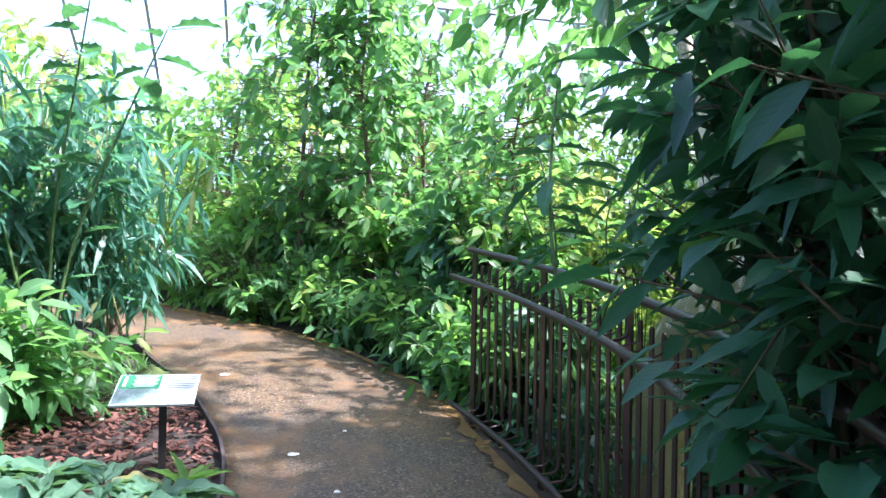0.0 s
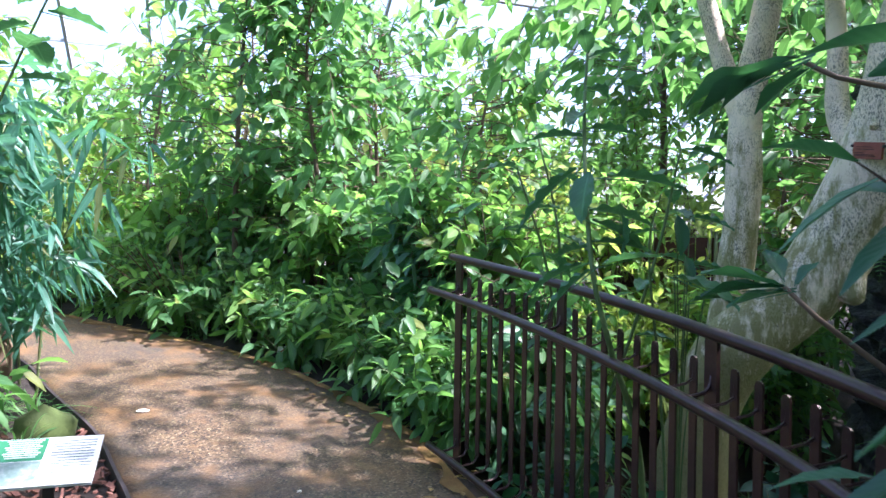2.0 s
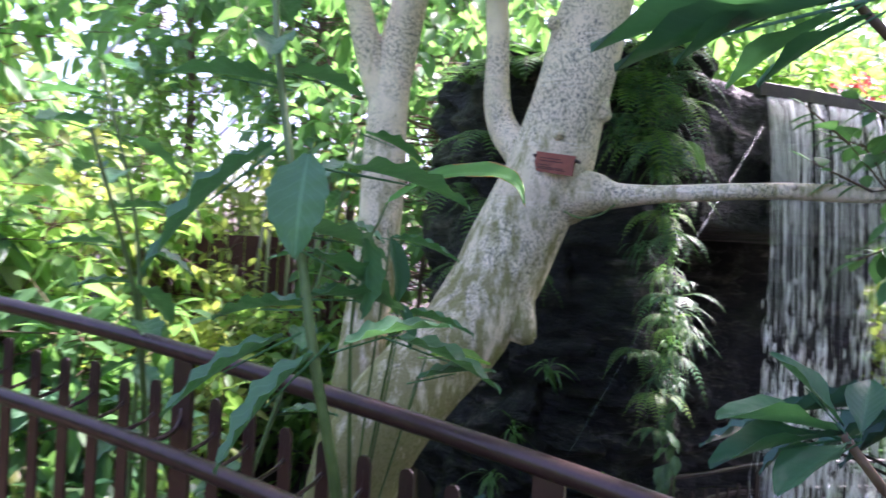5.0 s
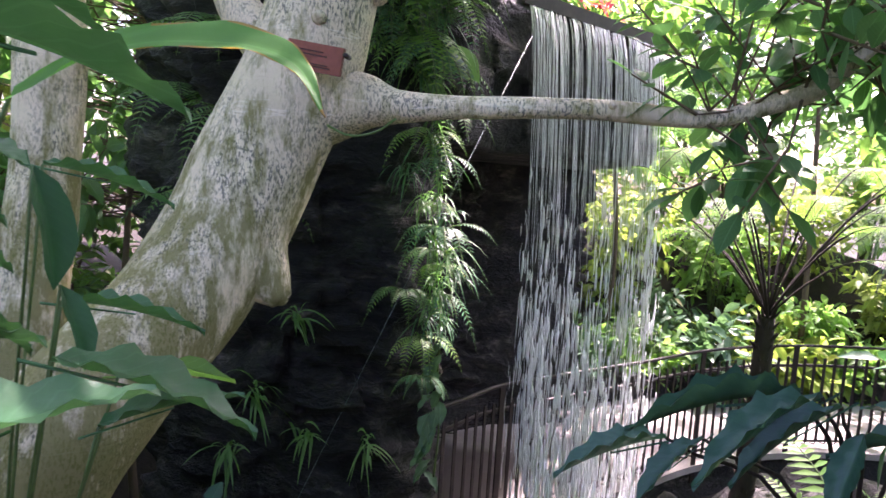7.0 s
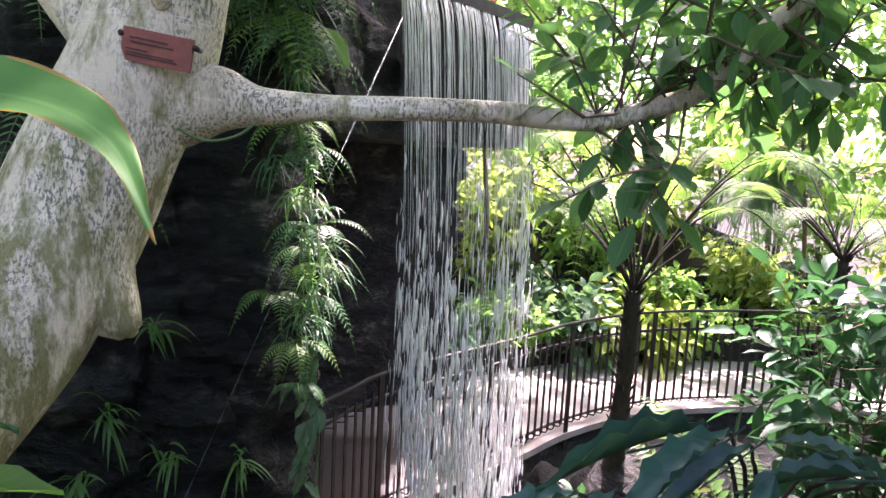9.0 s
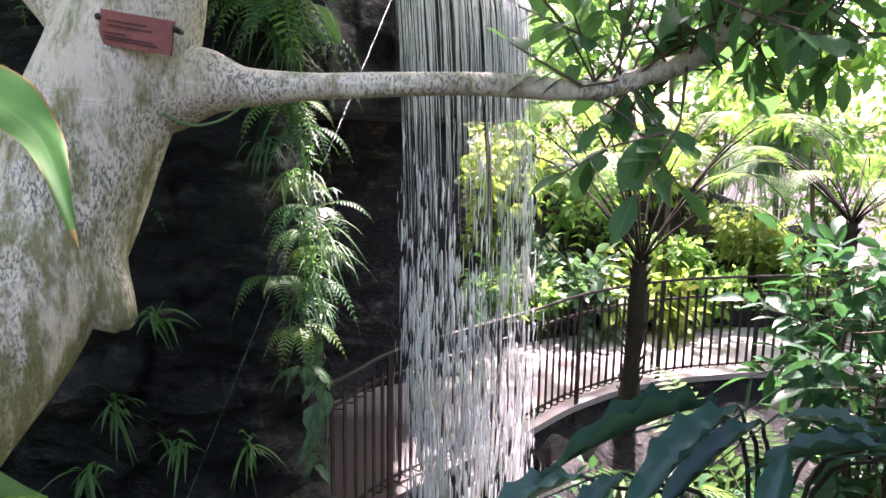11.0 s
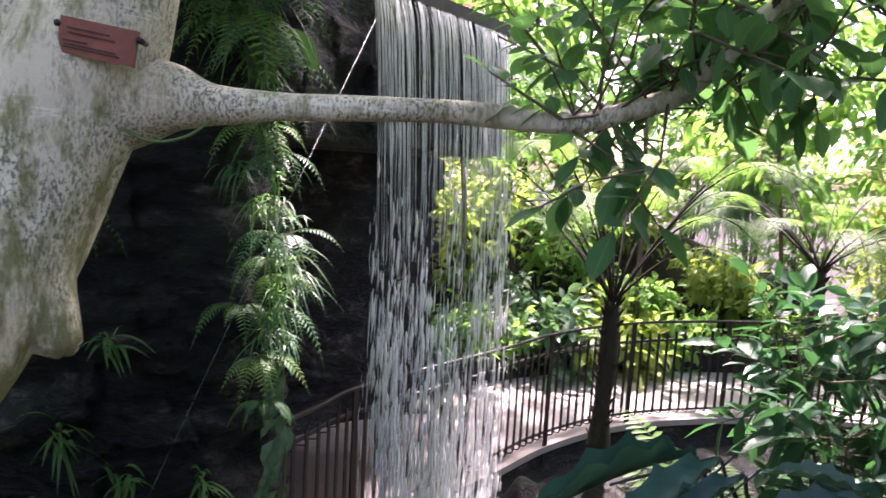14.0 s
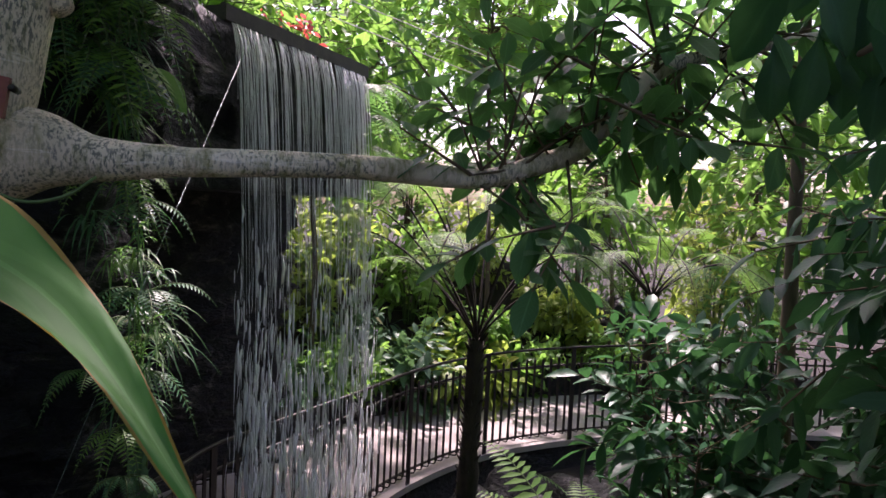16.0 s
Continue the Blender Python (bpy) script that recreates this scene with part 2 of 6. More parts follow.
def pale_bark():
    m, t, p, _ = nodes_of("smooth_pale_bark")
    base = ramp(t, noise_tex(t, 3.0, 5.0, 0.6), [(0.3, (0.57, 0.46, 0.335)), (0.7, (0.82, 0.69, 0.525))])
    algae = ramp(t, noise_tex(t, 4.2, 5.0, 0.65, stretch=(1, 1, 0.6)), [(0.46, (0, 0, 0)), (0.68, (1, 1, 1))])
    base = blend(t, maths(t, "MULTIPLY", algae, 0.3), base, (0.30, 0.27, 0.14))
    specks = ramp(t, noise_tex(t, 150.0, 3.0, 0.65, stretch=(1, 1, 0.45)), [(0.49, (0, 0, 0)), (0.57, (1, 1, 1))])
    where = ramp(t, noise_tex(t, 4.0, 5.0, 0.6), [(0.40, (0, 0, 0)), (0.56, (1, 1, 1))])
    col = blend(t, maths(t, "MULTIPLY", maths(t, "MULTIPLY", specks, where), 0.85), base, (0.075, 0.085, 0.08))
    lines = ramp(t, noise_tex(t, 3.0, 3.0, 0.5, stretch=(0.8, 0.8, 9.0)), [(0.615, (0, 0, 0)), (0.63, (1, 1, 1)), (0.645, (0, 0, 0))])
    col = blend(t, maths(t, "MULTIPLY", lines, 0.7), col, (0.80, 0.70, 0.58))
    geo = t.nodes.new("ShaderNodeNewGeometry")
    sep = t.nodes.new("ShaderNodeSeparateXYZ")
    t.links.new(geo.outputs["Position"], sep.inputs[0])
    moss_n = noise_tex(t, 13.0, 6.0, 0.7, stretch=(1.6, 1.6, 0.5))
    low = maths(t, "MULTIPLY", maths(t, "SUBTRACT", 2.1, sep.outputs[2]), 0.21)
    moss = ramp(t, maths(t, "ADD", moss_n, low), [(0.53, (0, 0, 0)), (0.70, (1, 1, 1))])
    col = blend(t, maths(t, "MULTIPLY", moss, 0.85), col, (0.135, 0.13, 0.022))
    t.links.new(col, p.inputs["Base Color"])
    p.inputs["Roughness"].default_value = 0.75
    scars = noise_tex(t, 9.0, 4.0, 0.6, stretch=(0.5, 0.5, 4.0))
    bump(t, p, maths(t, "ADD", scars, maths(t, "MULTIPLY", specks, 0.3)), 0.45, 0.012)
    return m


PALE_BARK = pale_bark()


def water_material():
    m, t, p, _ = nodes_of("falling_water")
    p.inputs["Base Color"].default_value = (0.92, 0.93, 0.94, 1)
    p.inputs["Roughness"].default_value = 0.35
    p.inputs["IOR"].default_value = 1.33
    p.inputs["Transmission Weight"].default_value = 0.12
    bump(t, p, noise_tex(t, 40.0, 4.0, 0.6, stretch=(1, 1, 0.15)), 0.5, 0.01)
    return m


WATER = water_material()
POOL = solid("dark_pool_water", [(0.3, (0.01, 0.012, 0.01)), (0.7, (0.03, 0.03, 0.025))], 2, 0.08, 0, 0.25, 0.02, 14, None, 0.6)

# ---- mesh helpers ----
RNG = np.random.default_rng(7)


def mesh_from(name, verts, faces, material, uvs=None, smooth=False):
    me = bpy.data.meshes.new(name)
    me.from_pydata([tuple(v) for v in np.asarray(verts, float).tolist()] if not isinstance(verts, list) else verts, [], faces)
    if material is not None:
        for mat in (material if isinstance(material, list) else [material]):
            me.materials.append(mat)
    if uvs is not None:
        layer = me.uv_layers.new(name="UVMap")
        layer.data.foreach_set("uv", np.asarray(uvs, np.float32).ravel())
    if smooth:
        me.shade_smooth()
    return me


def attach(ob, parent):
    ob.parent = parent
    return ob


def part(name, me, parent, label="", kind=""):
    """Links a mesh as one object under a thing or a part."""
    ob = new(name, me)
    ob.parent = parent
    return tagged(ob, label, kind=kind)


def thing(name, label, category, at=(0, 0, 0), group=""):
    e = new(name)
    e.empty_display_size = 0.1
    e.location = at
    return tagged(e, label, category, group)


class Shape:
    """Gathers vertices and faces of several pieces into one mesh."""

    def __init__(self):
        self.v, self.f, self.n = [], [], 0

    def add(self, verts, faces):
        verts = np.asarray(verts, float)
        self.v.append(verts)
        self.f += [tuple(i + self.n for i in f) for f in faces]
        self.n += len(verts)
        return self

    def tube(self, pts, radii, sides=8, wobble=0.0):
        pts = np.asarray(pts, float)
        k = len(pts)
        radii = np.broadcast_to(np.asarray(radii, float), (k,))
        tan = np.gradient(pts, axis=0)
        tan /= np.linalg.norm(tan, axis=1)[:, None] + 1e-9
        ref = np.array([0.0, 0, 1]) if abs(tan[0][2]) < 0.9 else np.array([1.0, 0, 0])
        rings = []
        side = np.cross(tan[0], ref)
        for p, r, d in zip(pts, radii, tan):
            side = side - d * side.dot(d)
            side /= np.linalg.norm(side) + 1e-9
            up = np.cross(d, side)
            a = np.arange(sides) * 2 * np.pi / sides
            rr = r
            if wobble:
                rr = r * np.array([1 + wobble * noise.noise(Vector((p + side * math.cos(q) * r + up * math.sin(q) * r) * 3.5)) for q in a])[:, None]
            rings.append(p + rr * (np.cos(a)[:, None] * side + np.sin(a)[:, None] * up))
        faces = [(i * sides + j, i * sides + (j + 1) % sides, (i + 1) * sides + (j + 1) % sides, (i + 1) * sides + j) for i in range(k - 1) for j in range(sides)]
        faces += [tuple(range(sides))[::-1], tuple((k - 1) * sides + j for j in range(sides))]
        return self.add(np.concatenate(rings), faces)

    def box(self, c, size, m=None):
        s = np.array(size) / 2
        v = np.array([[x, y, z] for x in (-1, 1) for y in (-1, 1) for z in (-1, 1)]) * s
        if m is not None:
            v = v @ np.array(m.to_3x3()).T
        return self.add(v + np.array(c), [(0, 1, 3, 2), (4, 6, 7, 5), (0, 4, 5, 1), (2, 3, 7, 6), (0, 2, 6, 4), (1, 5, 7, 3)])

    def mesh(self, name, material, smooth=True):
        return mesh_from(name, np.concatenate(self.v), self.f, material, None, smooth)


def spline(pts, n):
    """Smooth curve through the points (Catmull-Rom), n samples."""
    p = np.asarray(pts, float)
    p = np.vstack([2 * p[0] - p[1], p, 2 * p[-1] - p[-2]])
    out = []
    for u in np.linspace(0, len(p) - 3 - 1e-6, n):
        i = int(u)
        f = u - i
        a, b, c, d = p[i:i + 4]
        out.append(0.5 * (2 * b + (c - a) * f + (2 * a - 5 * b + 4 * c - d) * f * f + (3 * b - a - 3 * c + d) * f ** 3))
    return np.array(out)


def unit(v):
    return v / (np.linalg.norm(v, axis=-1, keepdims=True) + 1e-9)


def leaves(name, P, D, N, L, W, material, rows=4, droop=0.25, fold=0.25, peak=0.45, ripple=0.0):
    """One mesh of many leaf blades: base P, direction D, face normal N, length L, width W."""
    P, D, N = np.asarray(P, float), unit(np.asarray(D, float)), np.asarray(N, float)
    n = len(P)
    L, W = np.broadcast_to(L, (n,)).astype(float), np.broadcast_to(W, (n,)).astype(float)
    S = unit(np.cross(D, N))
    N = np.cross(S, D)
    V = np.zeros((n, rows, 3, 3))
    power = math.log(0.5) / math.log(peak)
    for i in range(rows):
        s = i / (rows - 1)
        w = max(math.sin(math.pi * min(max(s, 0.02), 0.985) ** power), 0.0) ** 0.8
        c = P + D * (L * s)[:, None]
        c = c - np.array([0, 0, 1.0]) * (droop * L * s * s)[:, None]
        half = (W * w / 2)[:, None]
        rip = (ripple * W * RNG.uniform(-1, 1, n))[:, None] if ripple else 0
        lift = N * (half * fold)
        V[:, i, 0], V[:, i, 1], V[:, i, 2] = c - S * half + lift + N * rip, c, c + S * half + lift - N * rip
    quads, uvq = [], []
    for i in range(rows - 1):
        for j in range(2):
            quads.append((i * 3 + j, i * 3 + j + 1, i * 3 + j + 4, i * 3 + j + 3))
            a, b, u, v = i / (rows - 1), (i + 1) / (rows - 1), j / 2, (j + 1) / 2
            uvq += [(u, a), (v, a), (v, b), (u, b)]
    q = (np.array(quads)[None] + (np.arange(n) * rows * 3)[:, None, None]).reshape(-1, 4)
    me = bpy.data.meshes.new(name)
    nf = len(q)
    me.vertices.add(n * rows * 3)
    me.vertices.foreach_set("co", V.reshape(-1).astype(np.float32))
    me.loops.add(nf * 4)
    me.loops.foreach_set("vertex_index", q.reshape(-1).astype(np.int32))
    me.polygons.add(nf)
    me.polygons.foreach_set("loop_start", (np.arange(nf) * 4).astype(np.int32))
    me.uv_layers.new(name="UVMap").data.foreach_set("uv", np.tile(np.array(uvq, np.float32), (n, 1)).ravel())
    me.update(calc_edges=True)
    me.materials.append(material)
    me.shade_smooth()
    return me


def rand_dirs(n, up=0.0):
    d = RNG.normal(size=(n, 3))
    d[:, 2] += up
    return unit(d)


# ---- ground ----
A0, B0 = -0.25, 0.105                  # the walk rises gently along y


def walk_z(y):
    return A0 + B0 * np.clip(y, -4.0, 10.5)


RAIL_PLAN = [(1.23, 4.82), (1.30, 4.45), (1.36, 4.05), (1.395, 3.6), (1.405, 3.2), (1.39, 2.8), (1.345, 2.4), (1.25, 2.0), (1.13, 1.55), (0.97, 1.10), (0.82, 0.70), (0.70, 0.2), (0.66, -0.6), (0.72, -1.6)]
LEFT_EDGE = [(-0.55, -3.6), (-0.75, -1.5), (-0.6, 0.6), (-0.35, 2.4), (-0.23, 3.8), (-0.27, 4.5), (-0.42, 5.1), (-0.60, 5.7), (-0.97, 6.5), (-1.30, 7.3), (-1.8, 8.0), (-2.7, 8.5), (-4.2, 8.8), (-6.5, 9.2)]
RIGHT_EDGE = [(0.72, -3.6), (0.70, -1.6), (0.72, 0.2), (0.96, 1.15), (1.29, 2.3), (1.40, 3.4), (1.37, 4.0), (1.33, 4.6), (1.32, 5.15), (1.18, 5.65), (0.98, 6.2), (0.66, 6.9), (0.2, 7.6), (-0.4, 8.25), (-0.98, 8.85), (-1.7, 9.5), (-3.2, 10.2), (-6.5, 10.8)]


def smooth(a, b, v):
    t = np.clip((v - a) / (b - a), 0, 1)
    return t * t * (3 - 2 * t)


_ry = np.array([p[1] for p in RAIL_PLAN][::-1])
_rx = np.array([p[0] for p in RAIL_PLAN][::-1])


def ground_z(x, y):
    x, y = np.asarray(x, float), np.asarray(y, float)
    high = walk_z(y) - 0.03
    edge = np.where(y < 5.3, np.interp(y, _ry, _rx), 1.3 + (y - 5.3) * 1.2)
    basin = -1.45 + 1.2 * smooth(4.2, 7.5, y) + 0.3 * smooth(7.5, 11, y)
    basin = basin + 2.3 * smooth(10.6, 14.0, x) * smooth(-9, -2, -np.abs(y))
    drop = smooth(0.12, 1.3, x - edge) * smooth(10.0, 6.0, y)
    return high * (1 - drop) + basin * drop


def build_ground():
    xs = np.unique(np.concatenate([np.linspace(-8, 14, 111), np.geomspace(14, 900, 14), -np.geomspace(8, 900, 14)]))
    ys = np.unique(np.concatenate([np.linspace(-6, 14, 101), np.geomspace(14, 900, 14), -np.geomspace(6, 900, 14)]))
    X, Y = np.meshgrid(xs, ys)
    Z = ground_z(X, Y)
    rough = np.array([noise.fractal(Vector((x * 1.7, y * 1.7, 0.3)), 0.8, 2.0, 4) for x, y in zip(X.ravel(), Y.ravel())]).reshape(X.shape)
    Z = Z + 0.03 * np.clip(rough, -1, 1) - 0.02
    w = len(xs)
    f = [(j * w + i, j * w + i + 1, (j + 1) * w + i + 1, (j + 1) * w + i) for j in range(len(ys) - 1) for i in range(w - 1)]
    ob = new("ground", mesh_from("ground", np.stack([X, Y, Z], -1).reshape(-1, 3), f, SOIL, None, True))
    tagged(ob, "dark brown soil of the planted beds", "ground", kind="structure")


def build_path():
    a, b = spline([(*p, 0) for p in LEFT_EDGE], 120), spline([(*p, 0) for p in RIGHT_EDGE], 120)
    cols = 14
    V = []
    for p, q in zip(a, b):
        for k in range(cols + 1):
            f = k / cols
            c = p * (1 - f) + q * f
            V.append((c[0], c[1], float(walk_z(c[1])) + 0.012 * math.sin(math.pi * f)))
    w = cols + 1
    F = [(i * w + k, i * w + k + 1, (i + 1) * w + k + 1, (i + 1) * w + k) for i in range(119) for k in range(cols)]
    n = len(V)
    rim = [i * w for i in range(120)] + [i * w + cols for i in range(119, -1, -1)]
    V += [(V[i][0], V[i][1], V[i][2] - 0.1) for i in rim]
    m = len(rim)
    F += [(rim[i], rim[(i + 1) % m], n + (i + 1) % m, n + i) for i in range(m)]
    tagged(new("path", mesh_from("path", V, F, PATH_MAT, None, True)), "brown speckled resin gravel footpath with damp patches", "path", kind="structure")
    edge = Shape()
    strip = [(x - 0.012, y, float(walk_z(y)) + 0.0) for x, y, _ in a[25:]]
    v, f = [], []
    for x, y, z in strip:
        v += [(x - 0.012, y, z - 0.1), (x - 0.012, y, z + 0.03), (x + 0.008, y, z + 0.03), (x + 0.008, y, z - 0.1)]
    for i in range(len(strip) - 1):
        for k in range(4):
            f.append((i * 4 + k, i * 4 + (k + 1) % 4, i * 4 + 4 + (k + 1) % 4, i * 4 + 4 + k))
    edge.add(v, f)
    tagged(new("path_edging", edge.mesh("path_edging", DARK_EDGE, False)), "dark thin edging strip along the mulch bed", "edging", kind="structure")


build_ground()
build_path()


def path_margin():
    """Ochre algae and grit gathered along the path's outer rim."""
    a = spline([(*p, 0) for p in RIGHT_EDGE], 260)[40:230]
    dd = unit(np.gradient(a, axis=0))
    inward = np.stack([-dd[:, 1], dd[:, 0], 0 * dd[:, 0]], 1)
    V, F = [], []
    for i, (p, n) in enumerate(zip(a, inward)):
        w = 0.05 + 0.16 * abs(noise.noise(Vector((p[0] * 2.3, p[1] * 2.3, 1.0)))) + 0.05 * noise.noise(Vector((p[0] * 11, p[1] * 11, 2.0)))
        for f in (0.004, 0.5, 1.0):
            q = p + n * w * f
            V.append((q[0], q[1], float(walk_z(q[1])) + 0.013 - 0.004 * f))
    for i in range(len(a) - 1):
        F += [(i * 3 + j, i * 3 + j + 1, i * 3 + j + 4, i * 3 + j + 3) for j in range(2)]
    tagged(new("path_margin", mesh_from("path_margin", V, F, ALGAE, None, True)), "ochre algae along the rim of the path", "path", kind="structure")


path_margin()


# ---- railings ----
def railing(name, plan, z_of, label, material, n, post_every, bar_gap, top_h, mid_h, low_h, out, tube_r, gap):
    """Tube handrail and foot rail on the walk's side of flat posts that carry a higher top rail; bars with free tips between."""
    th = thing(name, label, "railing")
    c = spline([(*p, 0) for p in plan], n)
    d = np.gradient(c, axis=0)
    d = unit(d)
    nrm = np.stack([-d[:, 1], d[:, 0], 0 * d[:, 0]], 1) * out
    z = np.array([float(z_of(p[0], p[1])) for p in c])
    up = np.array([0, 0, 1.0])
    top = c + nrm * gap + up * (z + top_h)[:, None]
    mid = c + up * (z + mid_h)[:, None]
    low = c + up * (z + low_h)[:, None]
    for nm, line, r in (("top_rail", top, tube_r), ("handrail", mid, tube_r * 0.95), ("foot_rail", low, tube_r * 0.9)):
        part(nm, Shape().tube(line, r, 12).mesh(nm, material), th)
    s = np.concatenate([[0], np.cumsum(np.linalg.norm(np.diff(c, axis=0), axis=1))])
    inner = c + nrm * (gap - 0.004)

    def at(q):
        return np.array([np.interp(q, s, inner[:, k]) for k in range(3)]), np.interp(q, s, z), np.array([np.interp(q, s, d[:, k]) for k in range(3)])
    q = 0.10
    while q < s[-1]:
        p, zz, dd = at(q)
        m = Matrix.Rotation(math.atan2(dd[1], dd[0]), 4, "Z")
        side = np.array([-dd[1], dd[0], 0]) * out
        sh = Shape().box(p + up * (zz + top_h / 2 - 0.1), (0.06, 0.014, top_h + 0.18), m)
        post = part("post", sh.mesh("post", material, False), th)
        for h in (mid_h, low_h):
            part("bracket", Shape().tube(spline([p + up * (zz + h + 0.06), p - side * 0.012 + up * (zz + h + 0.015), p - side * 0.05 + up * (zz + h - 0.004), p - side * (gap - 0.004) + up * (zz + h - 0.012)], 8), 0.007, 6).mesh("bracket", material), post)
        k = 1
        while k * bar_gap < post_every - 0.04:
            if q + k * bar_gap > s[-1]:
                break
            p2, z2, d2 = at(q + k * bar_gap)
            o2 = np.array([-d2[1], d2[0], 0]) * out
            tip = z2 + (mid_h + top_h) / 2 + RNG.uniform(-0.012, 0.012)
            # flat bar: rounded tip, foot bent over to the low rail
            w, t2 = 0.017, 0.004
            sb = Shape()
            V, prof = [], ((low_h + 0.03 + z2, 1.0), (tip - 0.02, 1.0), (tip - 0.006, 0.8), (tip, 0.35))
            for hz, f in prof:
                for a, b in ((-1, -1), (1, -1), (1, 1), (-1, 1)):
                    V.append(p2 + d2 * (w * f * a) + o2 * (t2 * b) + up * hz)
            F = [(i * 4 + j, i * 4 + (j + 1) % 4, i * 4 + 4 + (j + 1) % 4, i * 4 + 4 + j) for i in range(3) for j in range(4)] + [(3, 2, 1, 0), (12, 13, 14, 15)]
            sb.add(V, F)
            sb.tube(spline([p2 + up * (z2 + low_h + 0.05), p2 - o2 * 0.01 + up * (z2 + low_h + 0.012), p2 - o2 * 0.04 + up * (z2 + low_h - 0.006), p2 - o2 * (gap - 0.006) + up * (z2 + low_h - 0.01)], 7), 0.007, 5)
            sb.tube(spline([p2 + up * (z2 + mid_h + 0.06), p2 - o2 * 0.012 + up * (z2 + mid_h + 0.012), p2 - o2 * (gap - 0.006) + up * (z2 + mid_h - 0.012)], 6), 0.005, 5)
            part("bar", sb.mesh("bar", material, False), th)
            k += 1
        q += post_every
    return th


railing("railing", RAIL_PLAN, lambda x, y: walk_z(y), "dark brown painted steel railing curving beside the footpath", STEEL, 160, 0.93, 0.105, 1.20, 1.01, 0.12, 1, 0.022, 0.14)

# ---- far walk behind the waterfall ----
FAR_Z = -1.12
FAR_PLAN = [(5.1, 3.75), (5.75, 3.25), (6.2, 2.98), (6.55, 2.64), (7.45, 1.62), (8.1, 0.93), (8.65, 0.05), (8.95, -0.93), (9.05, -2.2), (8.9, -3.6), (8.4, -5.4), (7.6, -7.5)]


def build_far_walk():
    a = spline([(*p, 0) for p in FAR_PLAN], 80)
    d = unit(np.gradient(a, axis=0))
    nrm = np.stack([-d[:, 1], d[:, 0], 0 * d[:, 0]], 1)
    inner, outer = a - nrm * 0.14, a + nrm * 1.75
    V, F = [], []
    for p, q in zip(inner, outer):
        V += [(p[0], p[1], FAR_Z - 0.07), (p[0], p[1], FAR_Z), (q[0], q[1], FAR_Z), (q[0], q[1], FAR_Z - 0.07)]
    for i in range(79):
        for k in range(4):
            F.append((i * 4 + k, i * 4 + (k + 1) % 4, i * 4 + 4 + (k + 1) % 4, i * 4 + 4 + k))
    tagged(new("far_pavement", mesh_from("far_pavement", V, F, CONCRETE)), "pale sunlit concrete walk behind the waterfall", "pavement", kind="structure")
    base = []
    for p, dd in zip(inner, nrm):
        base += [(p[0] + dd[0] * o + noise.noise(Vector((p[0] * 3, p[1] * 3, zz * 4))) * 0.05, p[1] + dd[1] * o, zz) for o, zz in ((0.05, FAR_Z - 0.071), (0.0, FAR_Z - 0.25), (-0.04, FAR_Z - 0.45), (0.6, FAR_Z - 0.45))]
    f = [(i * 4 + k, i * 4 + k + 1, i * 4 + k + 5, i * 4 + k + 4) for i in range(79) for k in range(3)]
    tagged(new("retaining_wall", mesh_from("retaining_wall", base, f, ROCK)), "dark stone wall under the edge of the far walk", "wall", kind="structure")
    wall = []
    for p, dd in zip(outer, nrm):
        for o, zz in ((0, FAR_Z - 0.3), (0, FAR_Z + 0.32), (0.28, FAR_Z + 0.34), (0.28, FAR_Z - 0.3)):
            wall.append((p[0] + dd[0] * o, p[1] + dd[1] * o, zz))
    f = [(i * 4 + k, i * 4 + k + 1, i * 4 + k + 5, i * 4 + k + 4) for i in range(79) for k in range(3)]
    tagged(new("kerb_wall", mesh_from("kerb_wall", wall, f, ROCK)), "low dark stone edge of the planted bank", "wall", kind="structure")


build_far_walk()
railing("iron_railing", FAR_PLAN[:-1], lambda x, y: FAR_Z, "black iron railing with spiked bars along the far walk", IRON, 160, 1.35, 0.125, 1.20, 0.95, 0.08, -1, 0.016, 0.12)


